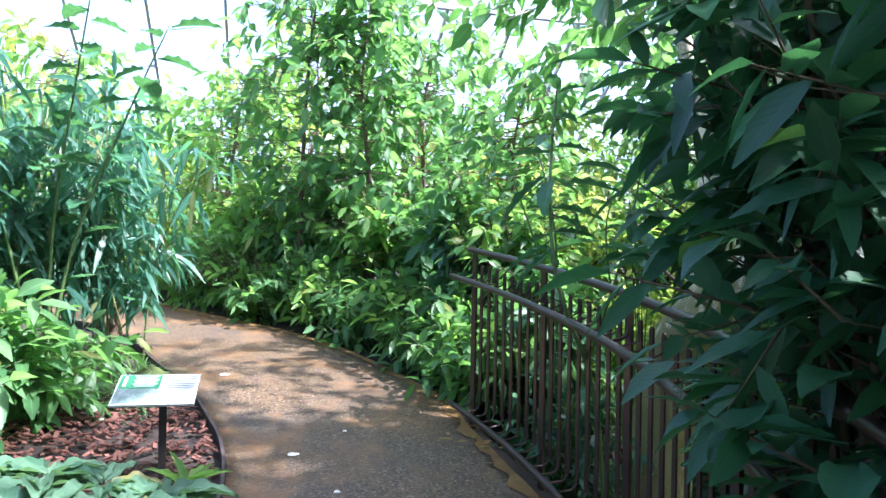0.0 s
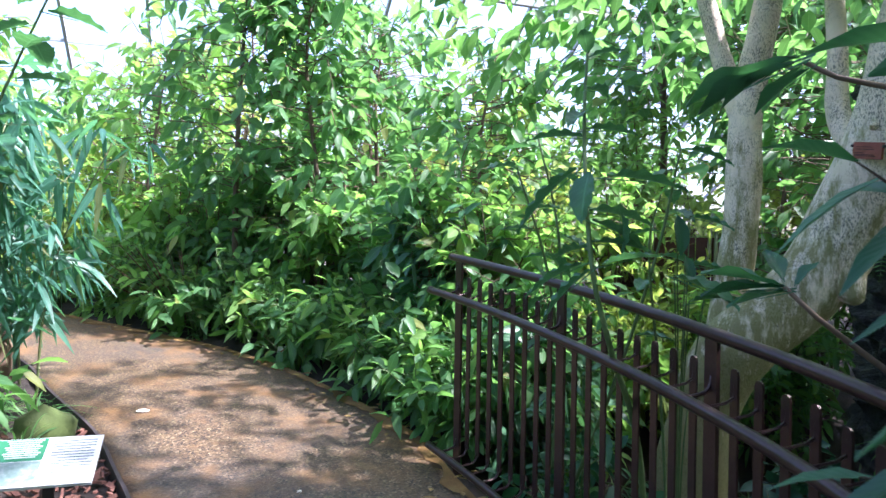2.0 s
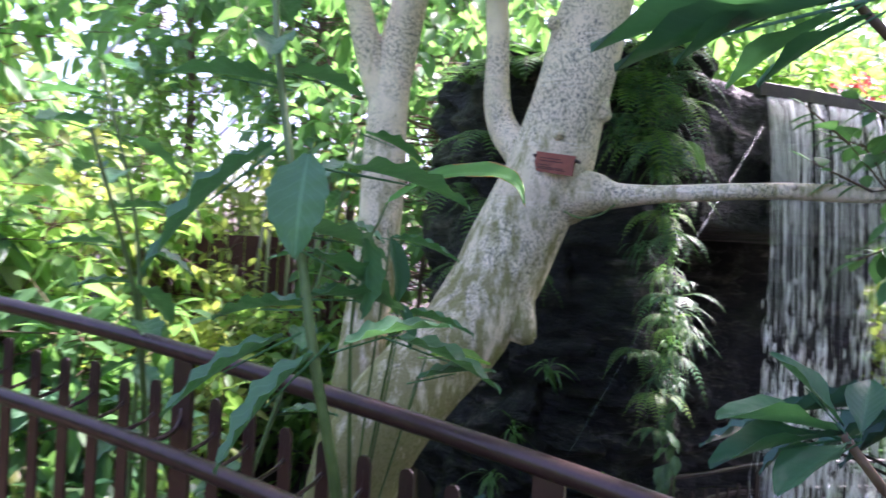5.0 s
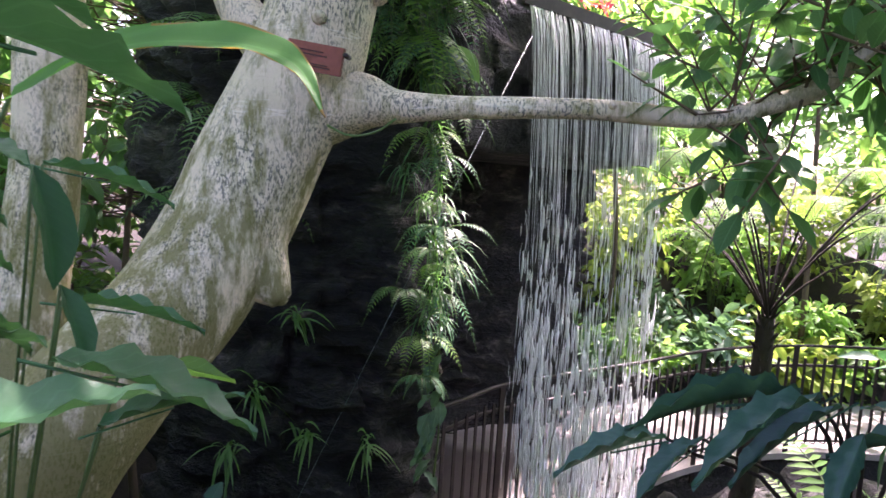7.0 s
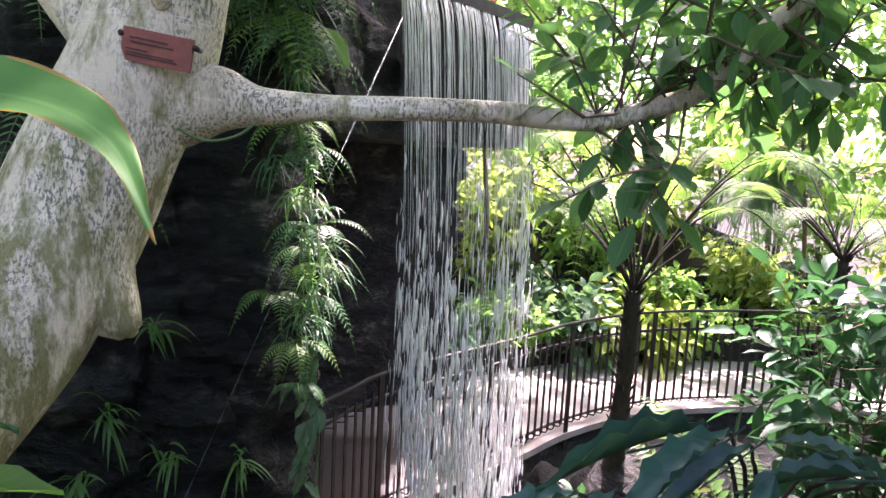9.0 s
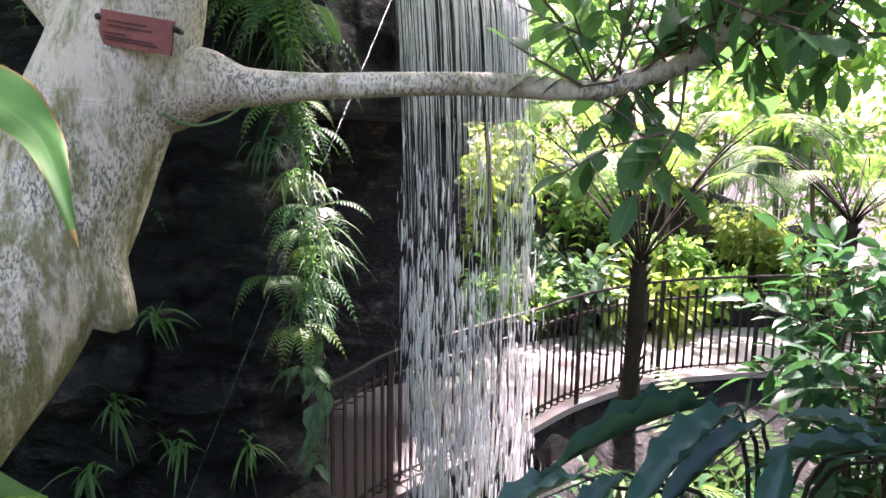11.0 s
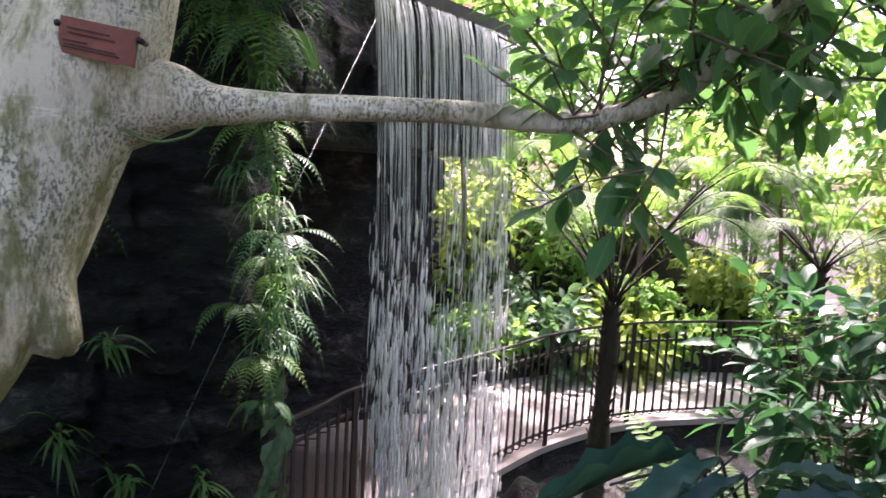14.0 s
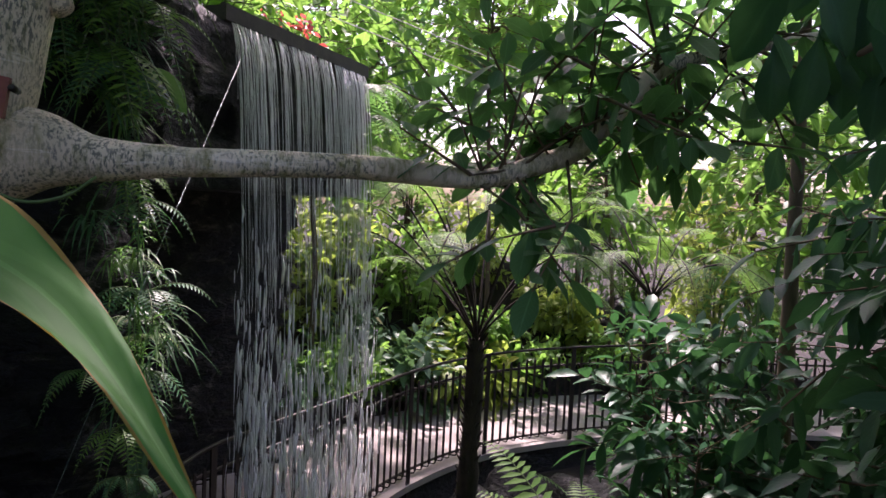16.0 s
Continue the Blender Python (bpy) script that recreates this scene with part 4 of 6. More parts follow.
# ---- waterfall ----
def waterfall():
    a, b = np.array([5.12, 2.90, 2.74]), np.array([6.27, 1.93, 2.74])
    d = unit(b - a)
    out = np.array([d[1], -d[0], 0])
    out = out if out[0] < 0 else -out
    th = thing("waterfall_lip", "dark wet metal trough lip that feeds the waterfall", "trough", tuple(a))
    sh = Shape()
    line = [np.zeros(3) - d * 0.02, b - a + d * 0.05]
    prof = [(-0.10, 0.03), (0.04, 0.03), (0.06, 0.045), (0.085, 0.035), (0.085, -0.045), (0.06, -0.06), (-0.10, -0.055)]
    V = [p + out * u + np.array([0, 0, w]) for p in np.linspace(line[0], line[1], 30) for u, w in prof]
    k = len(prof)
    F = [(i * k + j, i * k + (j + 1) % k, (i + 1) * k + (j + 1) % k, (i + 1) * k + j) for i in range(29) for j in range(k)] + [tuple(range(k)), tuple(29 * k + j for j in range(k))[::-1]]
    sh.add(V, F)
    part("trough", sh.mesh("trough", IRON, False), th)
    # strands: thin ropes of water that break into drops as they fall
    wt = thing("waterfall", "thin curtain of falling water in broken white strands", "waterfall", tuple(a))
    rng = np.random.default_rng(11)
    ln = np.linalg.norm(b - a)
    for i in range(300):
        u = (i + rng.uniform(-0.4, 0.4)) / 300
        p = d * ln * (0.02 + 0.96 * u) + out * (0.08 + rng.uniform(-0.01, 0.02)) - np.array([0, 0, 0.05])
        if noise.noise(Vector((u * 22, 7.0, 0))) < -0.28:
            continue
        r = rng.uniform(0.0009, 0.0026)
        reach = rng.uniform(0.35, 1.7)
        n = 10
        s = np.linspace(0, 1, n)
        pts = p + out * (0.10 * np.sqrt(s * reach) * rng.uniform(0.7, 1.2))[:, None] - np.array([0, 0, 1.0]) * (s * reach)[:, None] + d * (np.cumsum(rng.normal(size=n)) * 0.003)[:, None]
        part("strand", Shape().tube(pts, r * (1 - 0.6 * s), 5).mesh("strand", WATER), wt)
    drops = Shape()
    knots = [(0.02 + 0.96 * rng.uniform(0, 1) ** 1.5, 1.2 + 2.7 * rng.uniform(0, 1) ** 0.8) for _ in range(60)]
    for i in range(3300):
        ku, kf = knots[rng.integers(60)]
        u = min(max(ku + rng.normal() * 0.02, 0.0), 1.0)
        fall = max(0.7, kf + rng.normal() * 0.42)
        size = 0.0016 + 0.0085 * rng.uniform(0, 1) ** 3 * min(1.0, 0.35 + 0.3 * fall)
        long = rng.uniform(0.06, 0.22) * (0.7 + 0.15 * fall)
        p = d * ln * u + d * rng.normal() * 0.014 * fall + out * (0.09 + 0.10 * math.sqrt(fall) * rng.uniform(0.5, 1.35)) - np.array([0, 0, 0.05 + fall - long / 2])
        tilt = d * rng.normal() * 0.008
        drops.tube([p, p - np.array([0, 0, long * 0.4]) + tilt, p - np.array([0, 0, long * 0.75]) + tilt * 0.5, p - np.array([0, 0, long])], [size * 0.3, size, size * 0.8, size * 0.3], 4)
    part("drop", drops.mesh("drop", WATER), wt, kind="stuff")


waterfall()
pool = new("pool_water", mesh_from("pool_water", [(3.2, 1.0, -1.41), (8.0, 1.0, -1.41), (8.0, 3.4, -1.41), (3.2, 3.4, -1.41)], [(0, 1, 2, 3)], POOL))
tagged(pool, "dark rippled pool below the waterfall", "water", kind="structure")


# ---- beds, stones and signs ----
def gz(x, y):
    return float(ground_z(x, y))


def info_sign():
    x, y = -0.60, 4.13
    z = gz(x, y)
    th = thing("information_sign", "white and green slanted information board on a dark post", "sign", (x, y, z))
    rot = Matrix.Rotation(radians(-3), 4, "Z") @ Matrix.Rotation(radians(24), 4, "X") @ Matrix.Diagonal((0.92, 0.92, 1, 1))
    c = Vector((0, 0, 0.495))
    b = Shape().box(tuple(c), (0.46, 0.30, 0.014), rot)
    panel = part("panel", b.mesh("panel", WHITE_PANEL, False), th, "white board")
    for name, cx, cy, w, h, mat in (("green_field", -0.105, 0.075, 0.235, 0.14, GREEN_PANEL), ("picture_field", -0.105, -0.07, 0.235, 0.14, GREY_PANEL)):
        v = c + rot @ Vector((cx, cy, 0.0075))
        part(name, Shape().box(tuple(v), (w, h, 0.003), rot).mesh(name, mat, False), panel)
    for i in range(9):
        v = c + rot @ Vector((-0.075, 0.132 - i * 0.0135, 0.0105))
        part("text_line", Shape().box(tuple(v), (0.145 - 0.015 * (i % 3), 0.0045, 0.002), rot).mesh("text_line", WHITE_PANEL, False), panel)
    v = c + rot @ Vector((-0.19, 0.075, 0.0105))
    part("text_line", Shape().box(tuple(v), (0.016, 0.10, 0.002), rot).mesh("text_line", WHITE_PANEL, False), panel)
    for i in range(12):
        v = c + rot @ Vector((0.125, 0.12 - i * 0.018, 0.0085))
        part("text_line", Shape().box(tuple(v), (0.17 - 0.04 * (i % 4 == 3), 0.004, 0.002), rot).mesh("text_line", GREY_PANEL, False), panel)
    s = Shape().box((0.03, 0.03, 0.22), (0.04, 0.014, 0.52)).box((0, 0.0, 0.482), (0.12, 0.16, 0.008), rot)
    part("post", s.mesh("post", DARK_EDGE, False), th)


info_sign()


def keep_off_tag():
    """Small white tag with a red ring on a slanting cane at the bed's edge."""
    x, y = 0.66, 7.10
    z = gz(x, y)
    th = thing("warning_tag", "small white tag with a red ring on a slanting bamboo cane", "sign", (x, y, z))
    part("cane", Shape().tube([(0.05, 0.02, -0.05), (-0.02, 0.12, 0.12), (-0.42, 0.72, 0.50)], 0.008, 6).mesh("cane", CANE), th)
    rot = Matrix.Rotation(radians(14), 4, "Z")
    plate = part("plate", Shape().box((0.02, 0.0, 0.09), (0.12, 0.006, 0.15), rot).mesh("plate", WHITE_PANEL, False), th)
    ring = [(0.02 + 0.04 * math.cos(a), -0.006 + 0.01 * math.cos(a), 0.09 + 0.045 * math.sin(a)) for a in np.linspace(0, 6.283, 20)]
    part("ring", Shape().tube(ring, 0.006, 5).mesh("ring", RED_INK), plate)
    part("bar", Shape().tube([ring[3], ring[12]], 0.005, 5).mesh("bar", RED_INK), plate)


keep_off_tag()


def boulder(name, x, y, r, h, label, mat=ROCK, z=None, seed=1.0):
    V, F = [], []
    n, m = 20, 10
    for i in range(m + 1):
        f = math.pi * i / m
        for j in range(n):
            a = 2 * math.pi * j / n
            v = Vector((math.sin(f) * math.cos(a), math.sin(f) * math.sin(a), math.cos(f)))
            k = 1 + 0.28 * noise.noise(v * 1.4 + Vector((seed, 0, 0))) + 0.1 * noise.noise(v * 4 + Vector((0, seed, 0)))
            V.append((v.x * r * k, v.y * r * k * 0.85, v.z * h * k))
    F = [(i * n + j, (i + 1) * n + j, (i + 1) * n + (j + 1) % n, i * n + (j + 1) % n) for i in range(m) for j in range(n)]
    ob = new(name, mesh_from(name, np.array(V), F, mat, None, True))
    ob.location = (x, y, (gz(x, y) if z is None else z) + h * 0.35)
    return tagged(ob, label, "rock")


MOSS = solid("moss_green", [(0.3, (0.022, 0.034, 0.010)), (0.6, (0.055, 0.08, 0.018)), (0.8, (0.10, 0.12, 0.035))], 5, 0.95, 0, 0.8, 0.02, 60)
boulder("mossy_stone", -0.88, 5.70, 0.17, 0.15, "round stone covered in green moss at the path edge", MOSS)
boulder("stump", -1.42, 7.05, 0.09, 0.25, "weathered brown stump beside the bamboo", BARK_BROWN, seed=3)
boulder("ledge_rock", 3.95, 3.75, 0.55, 0.5, "low dark wet rock ledge at the foot of the outcrop", z=-1.0, seed=5)
boulder("ledge_rock", 4.35, 3.0, 0.42, 0.6, "low dark wet rock ledge at the foot of the outcrop", z=-1.1, seed=6)
boulder("bank_rock", 5.2, 0.9, 0.4, 0.35, "dark wet boulder at the edge of the pool", z=-1.4, seed=7)
boulder("bank_rock", 6.2, 1.1, 0.4, 0.3, "dark wet boulder at the edge of the pool", z=-1.45, seed=17)
boulder("bank_rock", 7.1, 1.15, 0.35, 0.25, "dark wet boulder at the edge of the pool", z=-1.45, seed=18)
boulder("bank_rock", 4.6, 1.5, 0.3, 0.25, "dark wet boulder at the edge of the pool", z=-1.45, seed=8)
boulder("bank_rock", 3.6, 1.0, 0.45, 0.35, "dark wet boulder at the edge of the pool", z=-1.4, seed=9)
for k, (x, y, q, h, z) in enumerate(((5.55, 1.55, 0.42, 0.55, -1.32), (5.75, 0.95, 0.5, 0.62, -1.3), (6.05, 0.35, 0.48, 0.6, -1.32), (6.35, -0.3, 0.55, 0.62, -1.34), (6.75, -0.95, 0.5, 0.6, -1.34), (6.5, 0.75, 0.5, 0.55, -1.36), (6.95, 0.1, 0.5, 0.55, -1.36), (5.3, 0.35, 0.45, 0.5, -1.4), (5.7, -0.45, 0.5, 0.5, -1.4), (6.15, -1.2, 0.5, 0.5, -1.4), (7.3, -1.6, 0.55, 0.6, -1.34))):
    boulder("bank_rock", x, y, q, h, "dark wet boulder of the bank below the far walk", z=z, seed=20 + k * 1.7)
boulder("terrace_rock", 12.0, -4.1, 0.6, 0.8, "tall dark boulder of the planted bank", seed=12)


def small_litter():
    rng = np.random.default_rng(5)
    V, F, n = [], [], 0
    chips = Shape()
    for _ in range(2600):
        x, y = rng.uniform(-2.3, -0.25), rng.uniform(2.6, 5.8)
        e = float(np.interp(y, [p[1] for p in LEFT_EDGE], [p[0] for p in LEFT_EDGE]))
        if x > e - 0.035:
            continue
        m = Euler((rng.uniform(-0.5, 0.5), rng.uniform(-0.5, 0.5), rng.uniform(0, 6.28))).to_matrix().to_4x4()
        chips.box((x, y, gz(x, y) + 0.005 + rng.uniform(0, 0.03)), (rng.uniform(0.025, 0.07), rng.uniform(0.012, 0.03), rng.uniform(0.006, 0.014)), m)
    tagged(new("bark_mulch", chips.mesh("bark_mulch", BARK_CHIP, False)), "reddish brown bark chips mulching the bed", "mulch", kind="stuff")
    for x, y, r in ((-0.36, 6.02, 0.042), (0.14, 4.29, 0.036), (0.35, 3.76, 0.018), (0.48, 4.63, 0.013)):
        a = np.linspace(0, 2 * np.pi, 14, endpoint=False)
        k = 1 + 0.12 * np.sin(a * 3 + x * 9)
        z = float(walk_z(y)) + 0.012
        V = [(x + r * c * q, y + r * s * q * 0.8, z) for c, s, q in zip(np.cos(a), np.sin(a), k)] + [(x + r * 0.85 * c * q, y + r * 0.68 * s * q, z + 0.006) for c, s, q in zip(np.cos(a), np.sin(a), k)]
        F = [(i, (i + 1) % 14, 14 + (i + 1) % 14, 14 + i) for i in range(14)] + [tuple(range(14, 28))]
        tagged(new("white_petal", mesh_from("white_petal", V, F, WHITE_STONE)), "small white fallen petal lying on the path", "petal", "petals on the path")
    fallen = []
    for _ in range(70):
        q = spline([(*p, 0) for p in RIGHT_EDGE[6:15]], 60)[rng.integers(0, 60)]
        fallen.append((q[0] - rng.uniform(-0.1, 0.22), q[1] - rng.uniform(0, 0.15), float(walk_z(q[1])) + 0.02))
    P = np.array(fallen)
    D = np.stack([rng.normal(size=70), rng.normal(size=70), np.zeros(70)], 1)
    ob = new("fallen_leaves", leaves("fallen_leaves", P, D, np.tile((0, 0, 1.0), (70, 1)) + rng.normal(size=(70, 3)) * 0.2, rng.uniform(0.04, 0.09, 70), 0.03, DRY_LEAF, 4, 0.0, 0.3))
    tagged(ob, "dry yellow-brown leaves fallen along the path edge", "leaf litter", kind="stuff")


DRY_LEAF = leaf_material("dry_leaf", (0.16, 0.09, 0.03), (0.34, 0.24, 0.09), 0.7, 0.2)
small_litter()


# ---- plants of the walk ----
def bamboo(x, y, canes, h, label, lean=0.15):
    z = gz(x, y)
    th = thing("bamboo", label, "bamboo", (x, y, z), "bamboo clumps")
    P, D, N, L = [], [], [], []
    tw = Shape()
    for _ in range(canes):
        bx, by = RNG.normal(size=2) * 0.22
        hh = h * RNG.uniform(0.75, 1.1)
        tx, ty = bx + RNG.normal() * lean, by + RNG.normal() * lean
        c = spline([(bx, by, -0.05), ((bx + tx) / 2, (by + ty) / 2, hh * 0.5), (tx * 1.5, ty * 1.5, hh)], 14)
        sh = Shape().tube(c, np.linspace(0.011, 0.004, 14), 6)
        for k in range(2, 13, 2):
            sh.tube([c[k] - (0, 0, 0.006), c[k] + (0, 0, 0.006)], 0.0135 - k * 0.0005, 6)
        part("cane", sh.mesh("cane", CANE), th)
        A, B = [], []
        for k in range(26):
            f = RNG.uniform(0.30, 1.0)
            p = np.array([np.interp(f, np.linspace(0, 1, 14), c[:, i]) for i in range(3)])
            d = rand_dirs(1)[0]
            d[2] = abs(d[2]) * 0.5
            q = p + d * RNG.uniform(0.12, 0.42)
            A.append(p)
            B.append(q)
            for _ in range(5):
                P.append(q + RNG.normal(size=3) * 0.04)
                dd = unit(d * 0.5 + RNG.normal(size=3) * 0.5 + np.array([0, 0, -0.75]))
                D.append(dd)
                N.append(unit(np.array([RNG.normal() * 0.8, RNG.normal() * 0.8, 0.8])))
                L.append(RNG.uniform(0.17, 0.32))
        tw.add(*sticks(A, B, 0.003, 0.0015, 3))
    part("twig", tw.mesh("twig", CANE), th, kind="stuff")
    part("foliage", leaves("foliage", P, D, N, np.array(L), np.array(L) * 0.17, LEAF_BLUE, 5, 0.25, 0.2, 0.3), th, "long drooping blue-green leaves", "stuff")


bamboo(-1.75, 6.05, 12, 2.35, "dense bamboo clump with drooping blue-green leaves")
bamboo(-2.55, 5.6, 10, 2.3, "dense bamboo clump with drooping blue-green leaves")
bamboo(-1.45, 6.55, 5, 2.1, "dense bamboo clump with drooping blue-green leaves", 0.1)


def big_leaf_plant(name, x, y, canes, label, kind, ln, wd, n=16, group="", category="plant", z=None):
    """Canes with single large leaves; each leaf is a part."""
    zb = gz(x, y) if z is None else z
    th = thing(name, label, category, (x, y, zb), group)
    for pts in canes:
        c = spline(pts, 16)
        part("cane", Shape().tube(c, np.linspace(0.014, 0.005, 16), 6).mesh("cane", STEM_GREEN), th)
        for k in range(n):
            f = 0.35 + 0.65 * (k + 0.5) / n
            p = np.array([np.interp(f, np.linspace(0, 1, 16), c[:, i]) for i in range(3)])
            a = k * 2.4 + RNG.uniform(-0.4, 0.4)
            l = ln * RNG.uniform(0.7, 1.15)
            d = unit(np.array([math.cos(a), math.sin(a), RNG.uniform(-0.35, 0.45)]))
            put_leaf(th, p + d * 0.03, p + d * (l + 0.03), wd * RNG.uniform(0.8, 1.15), kind)
    return th


big_leaf_plant("tall_shrub", -1.55, 5.45, [[(0, 0, 0), (0.15, 0.1, 1.1), (0.5, 0.1, 2.1), (0.8, -0.05, 2.75)], [(0, 0.1, 0), (0.0, 0.2, 1.3), (0.15, 0.1, 2.3), (0.3, -0.1, 3.0)], [(0, 0.1, 0), (-0.3, 0.1, 1.3), (-0.55, -0.1, 2.3), (-0.7, -0.2, 2.9)]], "tall thin shrub with broad soft green leaves over the bamboo", "toothed", 0.32, 0.17, 17)
big_leaf_plant("tall_shrub", -2.7, 4.6, [[(0, 0, 0), (0.1, 0.1, 1.2), (0.35, 0.1, 2.2), (0.6, 0.05, 2.9)], [(0, 0.1, 0), (-0.2, 0.1, 1.3), (-0.2, -0.1, 2.3), (-0.1, -0.2, 3.1)]], "tall thin shrub with broad soft green leaves over the bamboo", "bright", 0.30, 0.15, 16)


def rosette(name, x, y, n, ln, wd, kind, label, rise=0.6, z=None, group="", height=0.0):
    th = thing(name, label, "plant", (x, y, gz(x, y) if z is None else z), group)
    if height:
        part("stalk", Shape().tube([(0, 0, -0.04), (0.01, 0, height * 0.5), (0, 0, height)], 0.012, 6).mesh("stalk", STEM_GREEN), th)
    for k in range(n):
        a = k * 2.4 + RNG.uniform(-0.3, 0.3)
        e = rise * RNG.uniform(0.3, 1.2) * (1 - 0.3 * k / n)
        d = unit(np.array([math.cos(a), math.sin(a), e]))
        l = ln * RNG.uniform(0.75, 1.15)
        b = np.array([0, 0, height]) + d * 0.03
        put_leaf(th, b, b + d * l, wd * RNG.uniform(0.85, 1.15), kind)
    return th


for x, y, h in ((-0.73, 3.50, 0.36), (-1.0, 3.55, 0.4), (-0.45, 3.36, 0.34), (-1.28, 3.62, 0.4), (-0.62, 3.22, 0.36), (-0.33, 3.1, 0.3), (-0.95, 3.25, 0.4), (-0.5, 2.8, 0.3)):
    rosette("hosta", x, y, 11, 0.26, 0.12, "pale", "low clump of broad pale blue-green leaves over mulch", 0.35, None, "hosta clumps", h * 0.7)
rosette("young_shoot", -0.40, 3.72, 6, 0.2, 0.05, "strap", "small bright green upright shoot in the mulch", 1.6, None, "", 0.12)
shrub("leafy_shrub", -1.95, 4.95, 0.85, 0.5, 80, 6, 0.26, 0.10, LEAF_MID, "green shrub with large soft leaves in the mulched bed", STEM_GREEN)
shrub("leafy_shrub", -2.6, 4.5, 0.9, 0.5, 80, 6, 0.26, 0.10, LEAF_BRIGHT, "bright green shrub with large soft leaves in the mulched bed", STEM_GREEN)
shrub("leafy_shrub", -1.5, 5.35, 0.5, 0.4, 60, 6, 0.22, 0.08, LEAF_MID, "green leafy shrub at the foot of the bamboo", STEM_GREEN)
for x, y in ((-1.25, 6.3), (-1.0, 6.05), (-1.6, 6.9), (-0.95, 5.45)):
    grass_tuft("grass_clump", (x, y, gz(x, y)), 60, 0.45, 0.012, LEAF_MID, "clump of thin green grass blades at the path edge", 0.5, (0.2, -0.2), "grass", "grass clumps")

# border of low shrubs along the path's outer edge
_edge = spline([(*p, 0) for p in RIGHT_EDGE[8:]], 90)
_dir = unit(np.gradient(_edge, axis=0))
_nrm = np.stack([_dir[:, 1], -_dir[:, 0], 0 * _dir[:, 0]], 1)
for i, k in enumerate(range(2, 62, 5)):
    p = _edge[k] + _nrm[k] * (0.30 + 0.08 * (i % 3))
    shrub("border_shrub", p[0], p[1], 0.62 + 0.12 * (i % 3), 0.42, 64, 6, 0.16, 0.068, (LEAF_MID, LEAF_BRIGHT, LEAF_MID)[i % 3], "low dark green shrub with narrow pointed leaves edging the path", STEM_GREEN, 8, 0.02, group="border shrubs")
for i, k in enumerate(range(4, 62, 8)):
    p = _edge[k] + _nrm[k] * (0.95 + 0.15 * (i % 2))
    shrub("bushy_shrub", p[0], p[1], 1.5 + 0.25 * (i % 3), 0.62, 130, 6, 0.18, 0.085, (LEAF_MID, LEAF_BRIGHT, LEAF_MID)[i % 3], "dense green bush behind the low border", BARK_BROWN, 9, 0.08, group="bushes behind the border")


def slender_tree(x, y, h, r, twigs, L, W, mat, label, name="slender_tree", start=0.35, trunk=0.035, z=None, sag=0.35, per=6, bark=BARK_BROWN, group="slender trees"):
    zb = gz(x, y) - 0.05 if z is None else z
    th = thing(name, label, "tree", (x, y, zb), group)
    sh = Shape()
    c = spline([(0, 0, 0), (RNG.normal() * 0.06, RNG.normal() * 0.06, h * 0.35), (RNG.normal() * 0.12, RNG.normal() * 0.12, h * 0.7), (RNG.normal() * 0.2, RNG.normal() * 0.2, h)], 24)
    sh.tube(c, np.linspace(trunk, trunk * 0.25, 24), 9, 0.15)
    part("trunk", sh.mesh("trunk", bark), th)
    A, B, O = [], [], []
    for _ in range(twigs):
        f = start + (1 - start) * RNG.uniform(0, 1)
        p = np.array([np.interp(f, np.linspace(0, 1, 24), c[:, i]) for i in range(3)])
        a = RNG.uniform(0, 6.283)
        rr = r * RNG.uniform(0.15, 1.0) * (0.45 + 0.55 * math.sin(math.pi * min(1, (f - start) / (1 - start) * 0.8 + 0.15)))
        o = np.array([math.cos(a), math.sin(a), RNG.uniform(-0.2, 0.5)])
        A.append(p)
        B.append(p + o * rr)
        O.append(o)
    A, B, O = map(np.array, (A, B, O))
    P, D, N, LL, WW, ends = leafed_twigs(B, O, per, L * 1.6, L, W, 0.55, sag)
    lim = Shape().add(*sticks(np.concatenate([A, B]), np.concatenate([B, ends]), 0.007, 0.003, 4))
    part("limb", lim.mesh("limb", bark), th, kind="stuff")
    part("crown", leaves("crown", P, D, N, LL, WW, mat, 4, 0.25, 0.3), th, kind="stuff")
    return th


slender_tree(0.33, 8.45, 4.5, 0.8, 150, 0.19, 0.10, LEAF_MID, "slender tree with a thin brown trunk and trailing leaves", start=0.3)
slender_tree(1.0, 8.1, 4.0, 0.6, 190, 0.18, 0.10, LEAF_MID, "slender tree thickly hung with dark climbing vines", start=0.2)
slender_tree(1.9, 8.6, 3.6, 0.9, 95, 0.20, 0.105, LEAF_MID, "slender tree with a thin brown trunk and trailing leaves", start=0.25)
slender_tree(-0.6, 10.2, 3.2, 0.9, 130, 0.2, 0.095, LEAF_BRIGHT, "light green young tree lit by the sun", start=0.15)
slender_tree(2.7, 7.3, 2.9, 0.8, 120, 0.2, 0.09, LEAF_MID, "slender tree with a thin brown trunk and trailing leaves", start=0.25)
slender_tree(-2.9, 9.6, 3.3, 0.9, 150, 0.2, 0.095, LEAF_BRIGHT, "light green young tree lit by the sun", start=0.1)
slender_tree(0.6, 10.6, 4.0, 1.1, 120, 0.22, 0.10, LEAF_BRIGHT, "light green young tree lit by the sun", start=0.15)
slender_tree(2.4, 10.8, 4.0, 1.3, 190, 0.22, 0.10, LEAF_MID, "slender tree with a thin brown trunk and trailing leaves", start=0.2)
